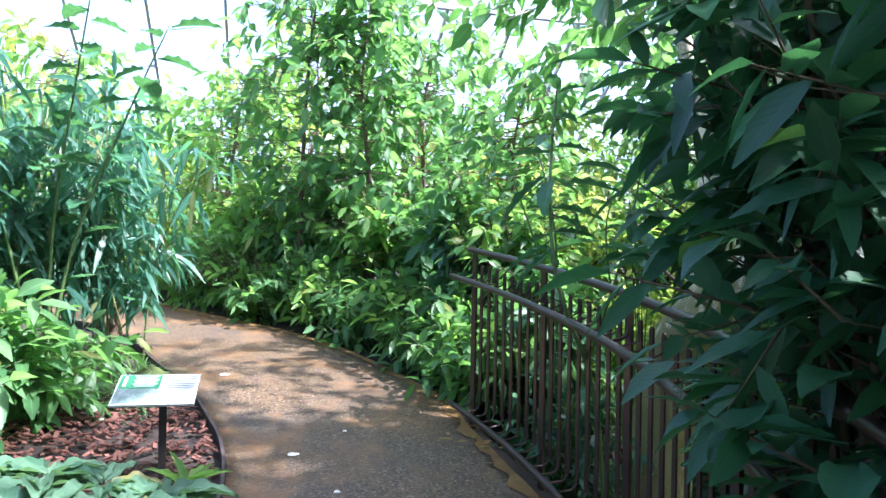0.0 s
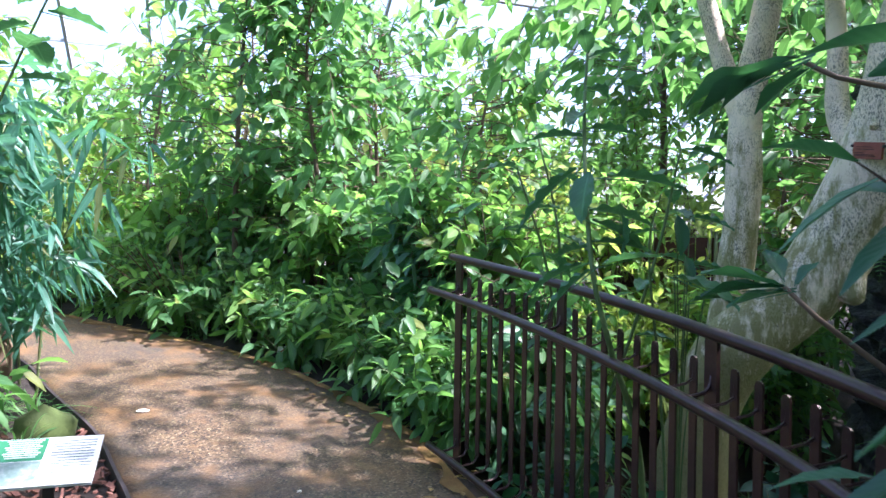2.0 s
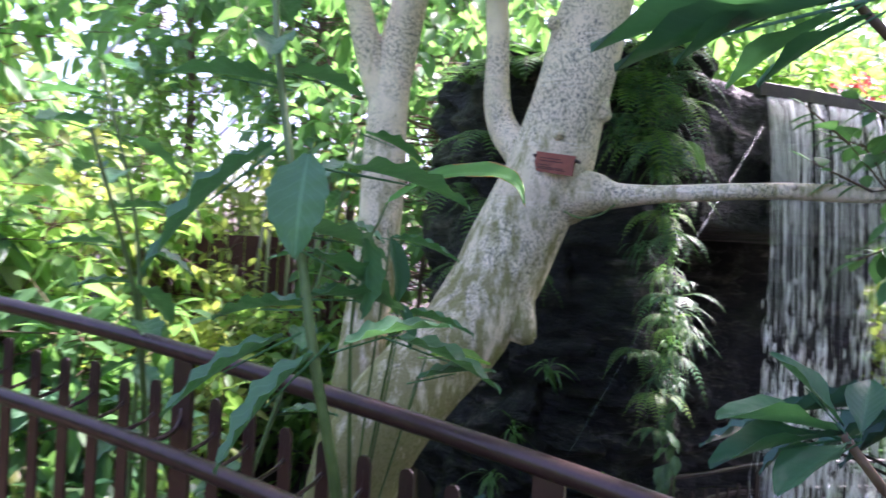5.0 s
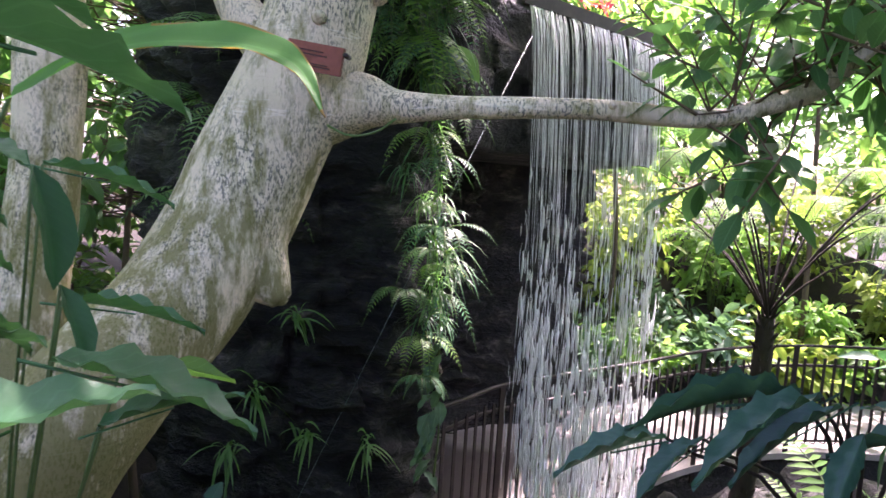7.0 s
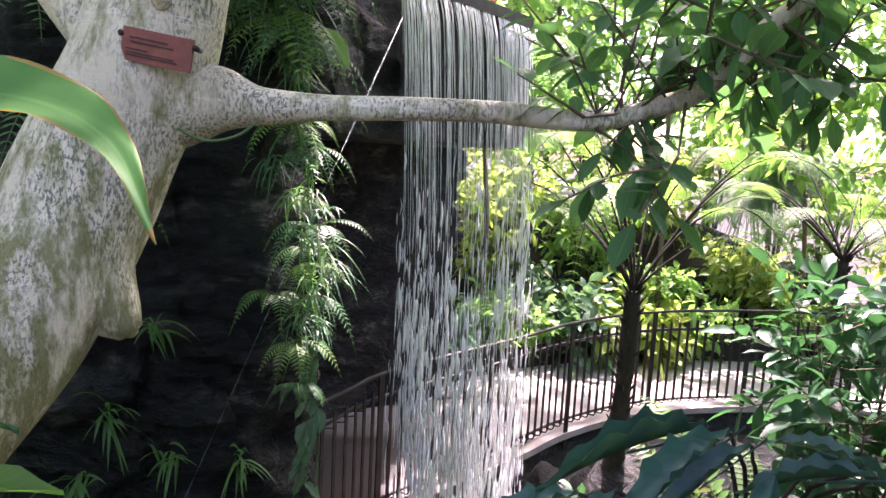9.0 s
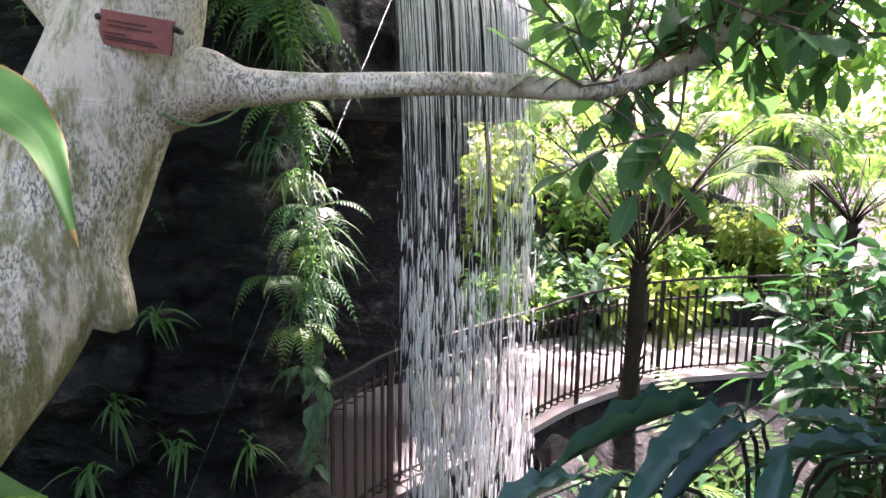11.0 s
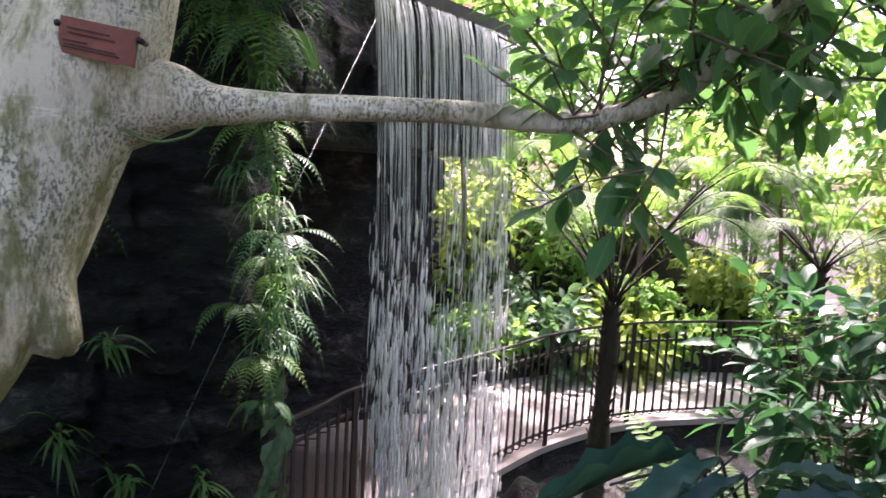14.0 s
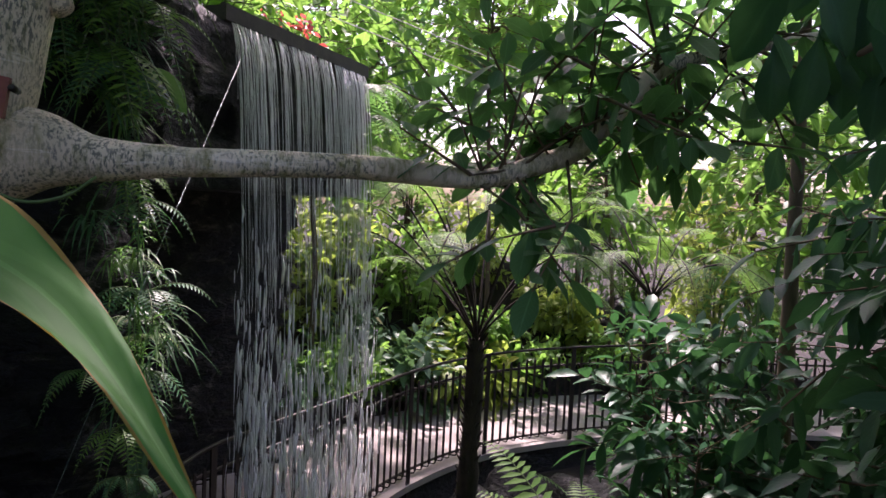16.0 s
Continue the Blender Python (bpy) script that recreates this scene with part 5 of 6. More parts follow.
for x, y, h, m in ((-1.6, 10.3, 1.3, LEAF_YELLOW), (-0.75, 9.45, 1.0, LEAF_BRIGHT), (-2.6, 10.9, 1.6, LEAF_YELLOW), (-3.6, 10.4, 1.5, LEAF_BRIGHT), (0.2, 9.3, 1.2, LEAF_BRIGHT), (-1.2, 11.4, 2.2, LEAF_YELLOW)):
    shrub("sunlit_shrub", x, y, h, 0.7, 120, 6, 0.24, 0.07, m, "yellow-green shrub with long leaves in full sun", STEM_GREEN, 9, 0.05, group="sunlit shrubs")
# bare twiggy bush by the bend
_tw = thing("bare_bush", "leafless bush of thin reddish twigs", "shrub", (-0.15, 8.75, gz(-0.15, 8.75)))
_a = np.zeros((34, 3))
_b = unit(np.stack([RNG.normal(size=34) * 0.6 - 0.35, RNG.normal(size=34) * 0.4, np.full(34, 0.9)], 1)) * RNG.uniform(0.6, 1.15, (34, 1))
for _p, _q in zip(_a, _b):
    part("twig", Shape().tube([_p, (_p + _q) / 2 + 0.02, _q], [0.008, 0.006, 0.003], 5).mesh("twig", BARK_CHIP), _tw)

# ---- garden behind the railing ----
# LEAF_SHADE darkens the shrubs nearest the railing in place of shade
for i, (x, y, h, r, m, L) in enumerate(((2.1, 5.5, 1.1, 0.5, LEAF_SHADE, 0.2), (2.9, 6.0, 1.0, 0.6, LEAF_BRIGHT, 0.18), (1.95, 6.4, 1.5, 0.6, LEAF_SHADE, 0.18), (3.8, 6.6, 1.3, 0.7, LEAF_YELLOW, 0.17), (3.4, 7.8, 1.9, 0.8, LEAF_YELLOW, 0.18), (4.8, 7.6, 1.6, 0.8, LEAF_YELLOW, 0.16), (4.6, 9.2, 2.4, 0.9, LEAF_BRIGHT, 0.2), (6.2, 8.4, 2.2, 1.0, LEAF_YELLOW, 0.2), (6.6, 10.3, 3.2, 1.1, LEAF_BRIGHT, 0.22), (8.4, 9.2, 3.0, 1.2, LEAF_YELLOW, 0.22), (3.6, 10.0, 2.6, 0.9, LEAF_YELLOW, 0.2), (5.4, 6.4, 1.4, 0.7, LEAF_MID, 0.17), (3.3, 5.2, 0.8, 0.5, LEAF_SHADE, 0.16), (2.3, 4.9, 0.9, 0.4, LEAF_SHADE, 0.18), (6.6, 6.9, 2.2, 0.8, LEAF_BRIGHT, 0.18))):
    shrub("garden_shrub", x, y, h, r, int(95 + 60 * r), 6, L, L * 0.4, m, "leafy garden shrub growing below the railing", STEM_GREEN if h < 1.5 else BARK_BROWN, 8, 0.06, group="garden shrubs")
for x, y, h in ((2.2, 2.95, 0.7), (2.35, 3.6, 0.9), (1.9, 4.3, 0.9), (2.6, 3.2, 0.6), (3.2, 3.9, 0.8), (3.5, 3.2, 0.5)):
    shrub("ground_shrub", x, y, h, 0.38, 55, 6, 0.14, 0.06, LEAF_DARK, "dark low plants in the shade behind the railing", STEM_GREEN, 7, 0.03, group="shade plants")


for x, y, h in ((3.2, 3.72, 2.1), (3.0, 4.0, 1.8), (3.35, 3.95, 2.0)):
    shrub("shade_plant", x, y, h, 0.3, 40, 5, 0.11, 0.07, LEAF_SLATE, "round-leaved plant in deep shade below the pale tree", STEM_GREEN, 6, 0.55, group="shade plants", droop=0.1)


def timber_screen():
    th = thing("timber_screen", "red-brown timber hut wall fronted by leaning bamboo poles", "screen", (5.3, 7.2, gz(5.3, 7.2)))
    rot = Matrix.Rotation(radians(-40), 4, "Z")
    h = 1.7 - gz(5.3, 7.2)
    for i in range(12):
        v = rot @ Vector((-0.9 + i * 0.16, 0, h / 2 - 0.05))
        part("board", Shape().box(tuple(v), (0.15, 0.03, h), rot).mesh("board", BRICK_RED, False), th)
    for i in range(9):
        a = rot @ Vector((-0.8 + i * 0.2, -0.12, 0))
        b = rot @ Vector((-0.8 + i * 0.2 + RNG.uniform(-0.25, 0.25), -0.06, h * RNG.uniform(0.8, 1.15)))
        part("pole", Shape().tube([a, (a + b) / 2, b], 0.022, 7).mesh("pole", CANE), th)


timber_screen()
for x, y, h in ((4.55, 6.75, 1.7), (4.2, 7.5, 2.0), (5.1, 6.3, 1.6)):
    shrub("garden_shrub", x, y, h, 0.55, 110, 6, 0.16, 0.075, LEAF_BRIGHT, "leafy garden shrub before the timber screen", BARK_BROWN, 8, 0.06, group="garden shrubs")
# far planting that closes the view
_far = [(x, 12.6 + 0.9 * (i % 2), 3.4 + 0.5 * (i % 3)) for i, x in enumerate(np.arange(-7, 9.5, 1.5))] + [(-4.2, 7.2, 2.6), (-4.4, 5.2, 2.5), (-5.6, 6.2, 3.2), (-4.0, 3.2, 2.2), (-5.2, 9.0, 3.0), (10.2, 7.6, 3.6), (11.2, 5.6, 3.8), (9.0, 6.4, 3.0)]
for i, (x, y, h) in enumerate(_far):
    shrub("backdrop_shrub", x, y, h, 1.2, 170, 6, 0.26, 0.11, (LEAF_BRIGHT, LEAF_MID, LEAF_YELLOW)[i % 3], "tall leafy greenery at the back of the glasshouse", BARK_BROWN, 9, 0.05, group="far greenery", rows=3)

# ---- dark glossy shrub over the railing ----
ds = shrub("glossy_shrub", 1.58, 1.14, 3.1, 0.72, 520, 8, 0.17, 0.062, LEAF_DARK, "tall dark evergreen shrub with large glossy leaves overhanging the railing", BARK_BROWN, 12, 0.12, squash=0.95)
for i in range(150):
    a = RNG.uniform(1.5, 4.7)
    p = np.array([math.cos(a) * 0.66, math.sin(a) * 0.62, RNG.uniform(0.5, 2.9)])
    p[:2] *= RNG.uniform(0.8, 1.1)
    if p[0] < -0.62:
        continue
    d = unit(np.array([math.cos(a) + RNG.normal() * 0.5, math.sin(a) + RNG.normal() * 0.5, RNG.uniform(-0.8, 0.35)]))
    put_leaf(ds, p, p + d * RNG.uniform(0.15, 0.22), RNG.uniform(0.07, 0.095), "bright" if RNG.uniform() > 0.88 else ("obovate" if i % 2 else "glossy"))

shrub("glossy_shrub", 1.52, 1.45, 3.1, 0.50, 115, 7, 0.18, 0.066, LEAF_DARK, "dark evergreen shrub with glossy leaves leaning over the railing", BARK_BROWN, 9, 0.42, lean=(-0.2, 0.05))
# ---- tall toothed plant leaning over the rail ----
tp = thing("leaning_plant", "tall green-stemmed plant with large toothed leaves leaning over the rail", "plant", (1.78, 3.5, gz(1.78, 3.5)))
_o = np.array([1.78, 3.5, gz(1.78, 3.5)])
part("stem", Shape().tube(spline([np.array(p) - _o for p in ((1.78, 3.5, _o[2] - 0.05), (1.62, 3.36, 0.7), (1.40, 3.24, 1.15), (1.33, 3.25, 1.41), (1.34, 3.33, 1.73), (1.40, 3.45, 2.06), (1.44, 3.5, 2.3))], 40), np.linspace(0.014, 0.006, 40), 8).mesh("stem", STEM_GREEN), tp)
for b, e, w in (((1.33, 3.29, 1.80), (1.26, 3.27, 1.62), 0.12), ((1.37, 3.24, 1.78), (1.62, 3.10, 1.78), 0.075), ((1.32, 3.18, 1.46), (1.47, 3.06, 1.53), 0.095), ((1.33, 3.38, 1.82), (1.10, 3.50, 1.62), 0.07), ((1.31, 3.24, 1.44), (1.13, 3.32, 1.29), 0.06), ((1.42, 3.22, 1.65), (1.45, 3.21, 1.50), 0.075), ((1.33, 3.28, 1.52), (1.31, 3.50, 1.52), 0.06), ((1.33, 3.27, 1.54), (1.53, 3.19, 1.55), 0.06), ((1.32, 3.32, 1.46), (1.13, 3.44, 1.37), 0.06), ((1.33, 3.27, 1.62), (1.56, 3.21, 1.54), 0.07), ((1.34, 3.33, 1.66), (1.62, 3.30, 1.66), 0.07),
                ((1.40, 3.45, 2.05), (1.25, 3.32, 2.0), 0.08), ((1.42, 3.47, 2.15), (1.6, 3.6, 2.2), 0.08), ((1.38, 3.42, 1.95), (1.2, 3.55, 1.98), 0.08), ((1.44, 3.5, 2.3), (1.36, 3.4, 2.38), 0.07), ((1.39, 3.43, 1.98), (1.58, 3.36, 2.0), 0.08), ((1.44, 3.5, 2.28), (1.58, 3.48, 2.35), 0.07)):
    put_leaf(tp, np.array(b) - _o, np.array(e) - _o, w, "toothed")
tq = thing("leaning_plant", "tall green-stemmed plant with large toothed leaves leaning over the rail", "plant", (1.75, 4.35, gz(1.75, 4.35)))
for k, pts in enumerate((((0, 0, 0), (0.0, -0.1, 0.9), (-0.15, -0.25, 1.5), (-0.35, -0.3, 2.0)), ((0.05, 0.1, 0), (0.15, 0.15, 1.0), (0.1, 0.1, 1.7), (0.0, 0.2, 2.3)), ((0, 0, 0), (0.15, -0.35, 0.9), (0.3, -0.5, 1.6), (0.35, -0.6, 2.1)))):
    c = spline(pts, 16)
    part("stem", Shape().tube(c, np.linspace(0.012, 0.005, 16), 6).mesh("stem", STEM_GREEN), tq)
    for j in range(13):
        p = c[3 + j]
        a = j * 2.4 + k
        d = unit(np.array([math.cos(a), math.sin(a), RNG.uniform(-0.5, 0.2)]))
        put_leaf(tq, p + d * 0.02, p + d * RNG.uniform(0.18, 0.26), 0.085, "toothed")
# leaves that come close to the eye by the rail
nl = thing("arching_plant", "broad green-leaved plant arching over the railing from below", "plant", (1.95, 3.55, gz(1.95, 3.55)))
_o = np.array([1.95, 3.55, gz(1.95, 3.55)])
for k, (b, e, w, kd) in enumerate((((1.77, 3.36, 1.41), (1.88, 3.11, 1.35), 0.13, "toothed"), ((1.81, 3.32, 1.31), (1.92, 3.17, 1.37), 0.07, "toothed"), ((1.90, 3.44, 1.46), (1.98, 3.25, 1.45), 0.035, "toothed"), ((1.98, 3.53, 1.66), (2.05, 3.34, 1.64), 0.05, "toothed"), ((1.92, 3.36, 1.35), (1.95, 3.19, 1.37), 0.05, "bright"), ((1.84, 3.44, 1.66), (1.83, 3.38, 1.50), 0.07, "glossy"), ((1.87, 3.42, 1.49), (1.86, 3.36, 1.38), 0.05, "glossy"))):
    b, e = np.array(b) - _o, np.array(e) - _o
    put_leaf(nl, b, e, w, kd)
    part("stalk", Shape().tube(spline([(0, 0, -0.03), (b[0] * 0.2 + 0.1, b[1] * 0.2 + 0.12, b[2] * 0.55), b], 12), np.linspace(0.005, 0.0025, 12), 6).mesh("stalk", STEM_GREEN), nl)


def long_leaf(parent, pts, width, face, mat, rim, label):
    """A long arching leaf along the points, keeled, with a dry rim towards its tip."""
    c = spline(pts, 34)
    d = unit(np.gradient(c, axis=0))
    sd = unit(np.cross(d, np.array(face, float)))
    nr = np.cross(sd, d)
    V, F, U, M = [], [], [], []
    cols = (-1.0, -0.93, -0.6, -0.3, 0.0, 0.3, 0.6, 0.93, 1.0)
    for i in range(34):
        f = i / 33
        w = width / 2 * float(np.interp(f, (0, 0.2, 0.45, 0.6, 0.75, 0.88, 1), (0.45, 0.9, 1.0, 0.70, 0.34, 0.14, 0.01)))
        for k, u in enumerate(cols):
            wav = 0.02 * width * math.sin(i * 0.9 + k) * abs(u)
            V.append(c[i] + sd[i] * w * u + nr[i] * (abs(u) * w * 0.22 + wav))
    for i in range(33):
        for k in range(8):
            F.append((i * 9 + k, i * 9 + k + 1, i * 9 + k + 10, i * 9 + k + 9))
            U += [((cols[k] + 1) / 2, i / 33), ((cols[k + 1] + 1) / 2, i / 33), ((cols[k + 1] + 1) / 2, (i + 1) / 33), ((cols[k] + 1) / 2, (i + 1) / 33)]
            M.append(1 if (k in (0, 7) and i > 12 + 4 * math.sin(i)) or i > 31 else 0)
    me = mesh_from("leaf", np.array(V), F, [mat, rim], U, True)
    me.polygons.foreach_set("material_index", M)
    return part("leaf", me, parent, label)


LEAF_RIM = leaf_material("leaf_dry_rim", (0.20, 0.16, 0.03), (0.34, 0.20, 0.05), 0.6, 0.3, 0.0, 8.0, 0.0)
LEAF_LONG = leaf_material("leaf_long_green", (0.05, 0.19, 0.04), (0.09, 0.27, 0.06), 0.6, 0.55, 0.2, 2.0, 0.0)
long_leaf(nl, [np.array(p) - _o for p in ((1.70, 3.36, 1.74), (1.675, 3.22, 1.795), (1.640, 3.075, 1.800), (1.585, 2.985, 1.775), (1.505, 2.928, 1.722))], 0.08, (-0.55, -0.2, 0.8), LEAF_LONG, LEAF_RIM, "long arching leaf with a dry brown rim")
part("stalk", Shape().tube(spline([(0, 0, -0.03), (-0.1, -0.02, 1.2), np.array((1.72, 3.46, 1.5)) - _o, np.array((1.70, 3.36, 1.74)) - _o], 14), np.linspace(0.008, 0.003, 14), 6).mesh("stalk", STEM_GREEN), nl)
# glossy rosettes at the end of the dark shrub's boughs
rs = thing("glossy_bough", "bough with rosettes of dark glossy leaves over the rail", "shrub", (1.72, 1.75, gz(1.72, 1.75)))
_o = np.array([1.72, 1.75, gz(1.72, 1.75)])
for a, tip in (((1.70, 2.1, 0.9), (1.36, 2.42, 1.43)), ((1.75, 2.1, 1.6), (1.42, 2.43, 2.0))):
    part("bough", Shape().tube(spline([(0, 0, 0), np.array(a) - _o, np.array(tip) - _o], 14), np.linspace(0.016, 0.006, 14), 7).mesh("bough", BARK_BROWN), rs)
for b, e, w in (((1.36, 2.42, 1.43), (1.22, 2.55, 1.48), 0.06), ((1.36, 2.42, 1.43), (1.22, 2.56, 1.42), 0.055), ((1.36, 2.42, 1.44), (1.38, 2.50, 1.53), 0.06), ((1.36, 2.41, 1.42), (1.24, 2.49, 1.39), 0.06), ((1.37, 2.40, 1.43), (1.43, 2.39, 1.50), 0.05), ((1.41, 2.45, 2.00), (1.35, 2.74, 1.95), 0.065), ((1.42, 2.44, 1.99), (1.45, 2.60, 1.92), 0.055), ((1.42, 2.50, 2.01), (1.36, 2.66, 1.94), 0.06), ((1.42, 2.41, 1.98), (1.37, 2.55, 1.90), 0.05), ((1.43, 2.46, 2.02), (1.33, 2.77, 1.98), 0.06)):
    put_leaf(rs, np.array(b) - _o, np.array(e) - _o, w, "obovate")

# bough of the dark shrub that reaches over the walk
bo = thing("overhanging_bough", "bough of dark glossy leaves reaching over the railing", "branch", (1.4, 1.35, 1.5))
_o = np.array([1.4, 1.35, 1.5])
_lines = [spline([(0, 0, 0), (-0.2, 0.1, 0.35), (-0.42, 0.2, 0.55), (-0.62, 0.3, 0.62)], 14), spline([(0, 0, 0), (-0.12, 0.12, 0.6), (-0.3, 0.25, 0.95), (-0.5, 0.38, 1.1)], 14), spline([(0, 0, 0), (-0.15, 0.1, 0.2), (-0.3, 0.25, 0.3), (-0.42, 0.38, 0.3)], 14), spline([(0, 0, 0), (0.0, 0.2, 0.6), (-0.15, 0.4, 0.85), (-0.3, 0.55, 0.9)], 14)]
for c in _lines:
    part("twig", Shape().tube(c, np.linspace(0.012, 0.004, 14), 6).mesh("twig", BARK_BROWN), bo)
    for k in range(20):
        p = c[RNG.integers(4, 14)]
        d = unit(np.array([RNG.normal() * 0.7 - 0.2, RNG.normal() * 0.7 + 0.1, RNG.uniform(-0.9, 0.3)]))
        put_leaf(bo, p + d * 0.02, p + d * RNG.uniform(0.13, 0.2), RNG.uniform(0.05, 0.075), "obovate" if k % 3 else "glossy", (RNG.normal() * 0.5, RNG.normal() * 0.5, 1))

# ---- toothed ginger-like plant below the rail ----
sp = thing("toothed_plant", "blue-green plant with long toothed leaves rising from the pool bank", "plant", (2.35, 2.15, gz(2.35, 2.15)))
_o = np.array([2.35, 2.15, gz(2.35, 2.15)])
_ends = (((2.12, 2.50, 1.265), (2.05, 2.69, 1.25), 0.075), ((2.23, 2.25, 1.33), (2.10, 2.57, 1.35), 0.05), ((2.19, 2.23, 1.34), (2.05, 2.48, 1.27), 0.10), ((2.14, 2.22, 1.34), (2.08, 2.42, 1.25), 0.08), ((2.10, 2.06, 1.33), (2.17, 2.17, 1.36), 0.08), ((2.08, 2.05, 1.32), (2.17, 2.23, 1.285), 0.07), ((2.10, 2.20, 1.31), (2.02, 2.28, 1.20), 0.08), ((2.12, 2.44, 1.27), (2.04, 2.57, 1.20), 0.07), ((2.3, 2.0, 1.25), (2.3, 1.75, 1.18), 0.06))
for b, e, w in _ends:
    b, e = np.array(b) - _o, np.array(e) - _o
    put_leaf(sp, b, e, w * 0.6, "toothed_blue")
    part("stalk", Shape().tube(spline([(0, 0, -0.03), (b[0] * 0.1, b[1] * 0.1 - 0.05, b[2] * 0.45), (b[0] * 0.35, b[1] * 0.3 - 0.05, b[2] * 0.9), b], 16), np.linspace(0.009, 0.003, 16), 6).mesh("stalk", DARK_TRUNK), sp)

# dark leaves overhead and to the side of the pool
slender_tree(2.5, -0.1, 3.7, 0.75, 260, 0.2, 0.095, LEAF_DARK, "dark-leaved small tree beside the pool with hanging leaves", "dark_tree", 0.55, 0.05, None, 0.5, 6, BARK_BROWN, "dark trees")
slender_tree(3.4, -0.6, 3.8, 1.1, 340, 0.2, 0.085, LEAF_DARK, "dark-leaved small tree beside the pool with hanging leaves", "dark_tree", 0.3, 0.05, None, 0.5, 6, BARK_BROWN, "dark trees")
shrub("dark_shrub", 4.75, 0.0, 2.75, 0.62, 130, 6, 0.2, 0.085, LEAF_DARK, "dark shrub with drooping oval leaves beside the pool", BARK_BROWN, 8, 0.45)
shrub("dark_shrub", 3.9, -0.45, 2.6, 0.7, 150, 6, 0.2, 0.085, LEAF_DARK, "dark shrub with drooping oval leaves beside the pool", BARK_BROWN, 8, 0.3)
# out of view, added so its crown shades the start of the walk
slender_tree(1.7, -0.6, 4.2, 1.3, 220, 0.2, 0.08, LEAF_DARK, "unseen dark evergreen tree added behind the railing for shade", "dark_tree", 0.3, 0.07, None, 0.4, 6, BARK_BROWN, "dark trees")

# bough of dark leaves close over the rail
ov = thing("hanging_bough", "bough of large dark hanging leaves over the pool", "branch", (2.75, 0.75, 1.9))
part("bough", Shape().tube(spline([(0, 0, 0), (-0.15, 0.35, 0.25), (-0.3, 0.75, 0.32), (-0.45, 1.05, 0.22)], 16), np.linspace(0.02, 0.006, 16), 7).mesh("bough", BARK_BROWN), ov)
_n = 0
while _n < 120:
    q = np.array([RNG.uniform(1.95, 2.75), RNG.uniform(1.1, 2.2), RNG.uniform(1.9, 2.55)])
    if q[1] > (2.80 if q[2] > 2.2 else 2.24) - 0.68 * (q[0] - 1.19):
        continue
    e = unit(np.array([RNG.normal() * 0.4, RNG.normal() * 0.25 - 0.1, -0.8])) * RNG.uniform(0.15, 0.22)
    put_leaf(ov, q - np.array([2.75, 0.75, 1.9]), q + e - np.array([2.75, 0.75, 1.9]), 0.085, "obovate", (-0.8, 0.5, 0.4))
    _n += 1
# unseen tall crowns added over the walk to shade it
for x, y in ((2.6, -1.9), (-2.4, -2.6), (0.6, -4.4)):
    slender_tree(x, y, 6.4, 2.5, 330, 0.26, 0.13, LEAF_MID, "added tall tree whose high spreading crown casts shade", "added_shade_tree", 0.68, 0.09, None, 0.3, 6, BARK_BROWN, "shade trees")
# one more, added to keep sun off the glossy leaves by the pool
slender_tree(4.9, -0.9, 7.4, 1.8, 300, 0.26, 0.13, LEAF_MID, "added tall tree whose high spreading crown casts shade", "added_shade_tree", 0.68, 0.07, None, 0.3, 6, BARK_BROWN, "shade trees")
for x, y, h in ((5.6, 5.5, 4.4), (6.4, 7.4, 4.6)):
    slender_tree(x, y, h, 1.25, 230, 0.19, 0.10, LEAF_MID, "leafy young tree rising from the sunken garden", "garden_tree", 0.5, 0.035, None, 0.3, 6, BARK_BROWN, "garden trees")

slender_tree(11.1, 1.5, 6.0, 1.4, 170, 0.26, 0.14, LEAF_BRIGHT, "dense bright-leaved tree on the bank above the far walk", "bank_tree", 0.5, 0.05, None, 0.3, 6, BARK_BROWN, "bank trees")
# added tree: its high crown is set towards the sun to shade the pool bank
slender_tree(11.1, -1.3, 7.2, 1.6, 280, 0.24, 0.12, LEAF_BRIGHT, "tall bright-leaved tree added above the far walk to shade the pool bank", "bank_tree", 0.70, 0.05, None, 0.3, 6, BARK_BROWN, "bank trees")
for x, y, h in ((10.9, -3.4, 5.8), (8.8, -5.0, 5.4), (9.6, 4.4, 5.6)):
    slender_tree(x, y, h, 1.4, 210, 0.24, 0.12, LEAF_BRIGHT, "bright-leaved tree on the bank above the far walk", "bank_tree", 0.45, 0.045, None, 0.3, 6, BARK_BROWN, "bank trees")

# far crowns that close the view under the roof
for x, y, h in ((17.2, -0.8, 5.6), (16.8, -4.6, 5.8), (12.4, -7.6, 8.0), (9.2, -9.4, 8.0), (5.6, -9.0, 8.0), (16.0, 3.0, 6.4), (8.4, 8.6, 7.2), (7.2, 10.6, 7.2), (9.2, 6.6, 7.2)):
    slender_tree(x, y, h, 2.3, 360, 0.3, 0.16, LEAF_MID, "tall leafy tree at the far side of the glasshouse", "far_tree", 0.4, 0.08, None, 0.3, 6, BARK_BROWN, "far trees")

# ---- outcrop plants ----
def hang(x, y, z, n, ln, w, mat, k=0.8):
    grass_tuft("hanging_grass", (x, y, z), n, ln, w, mat, "tuft of thin hanging grass growing from the wet rock", k, (-0.8, -0.35), "grass", "rock grasses")


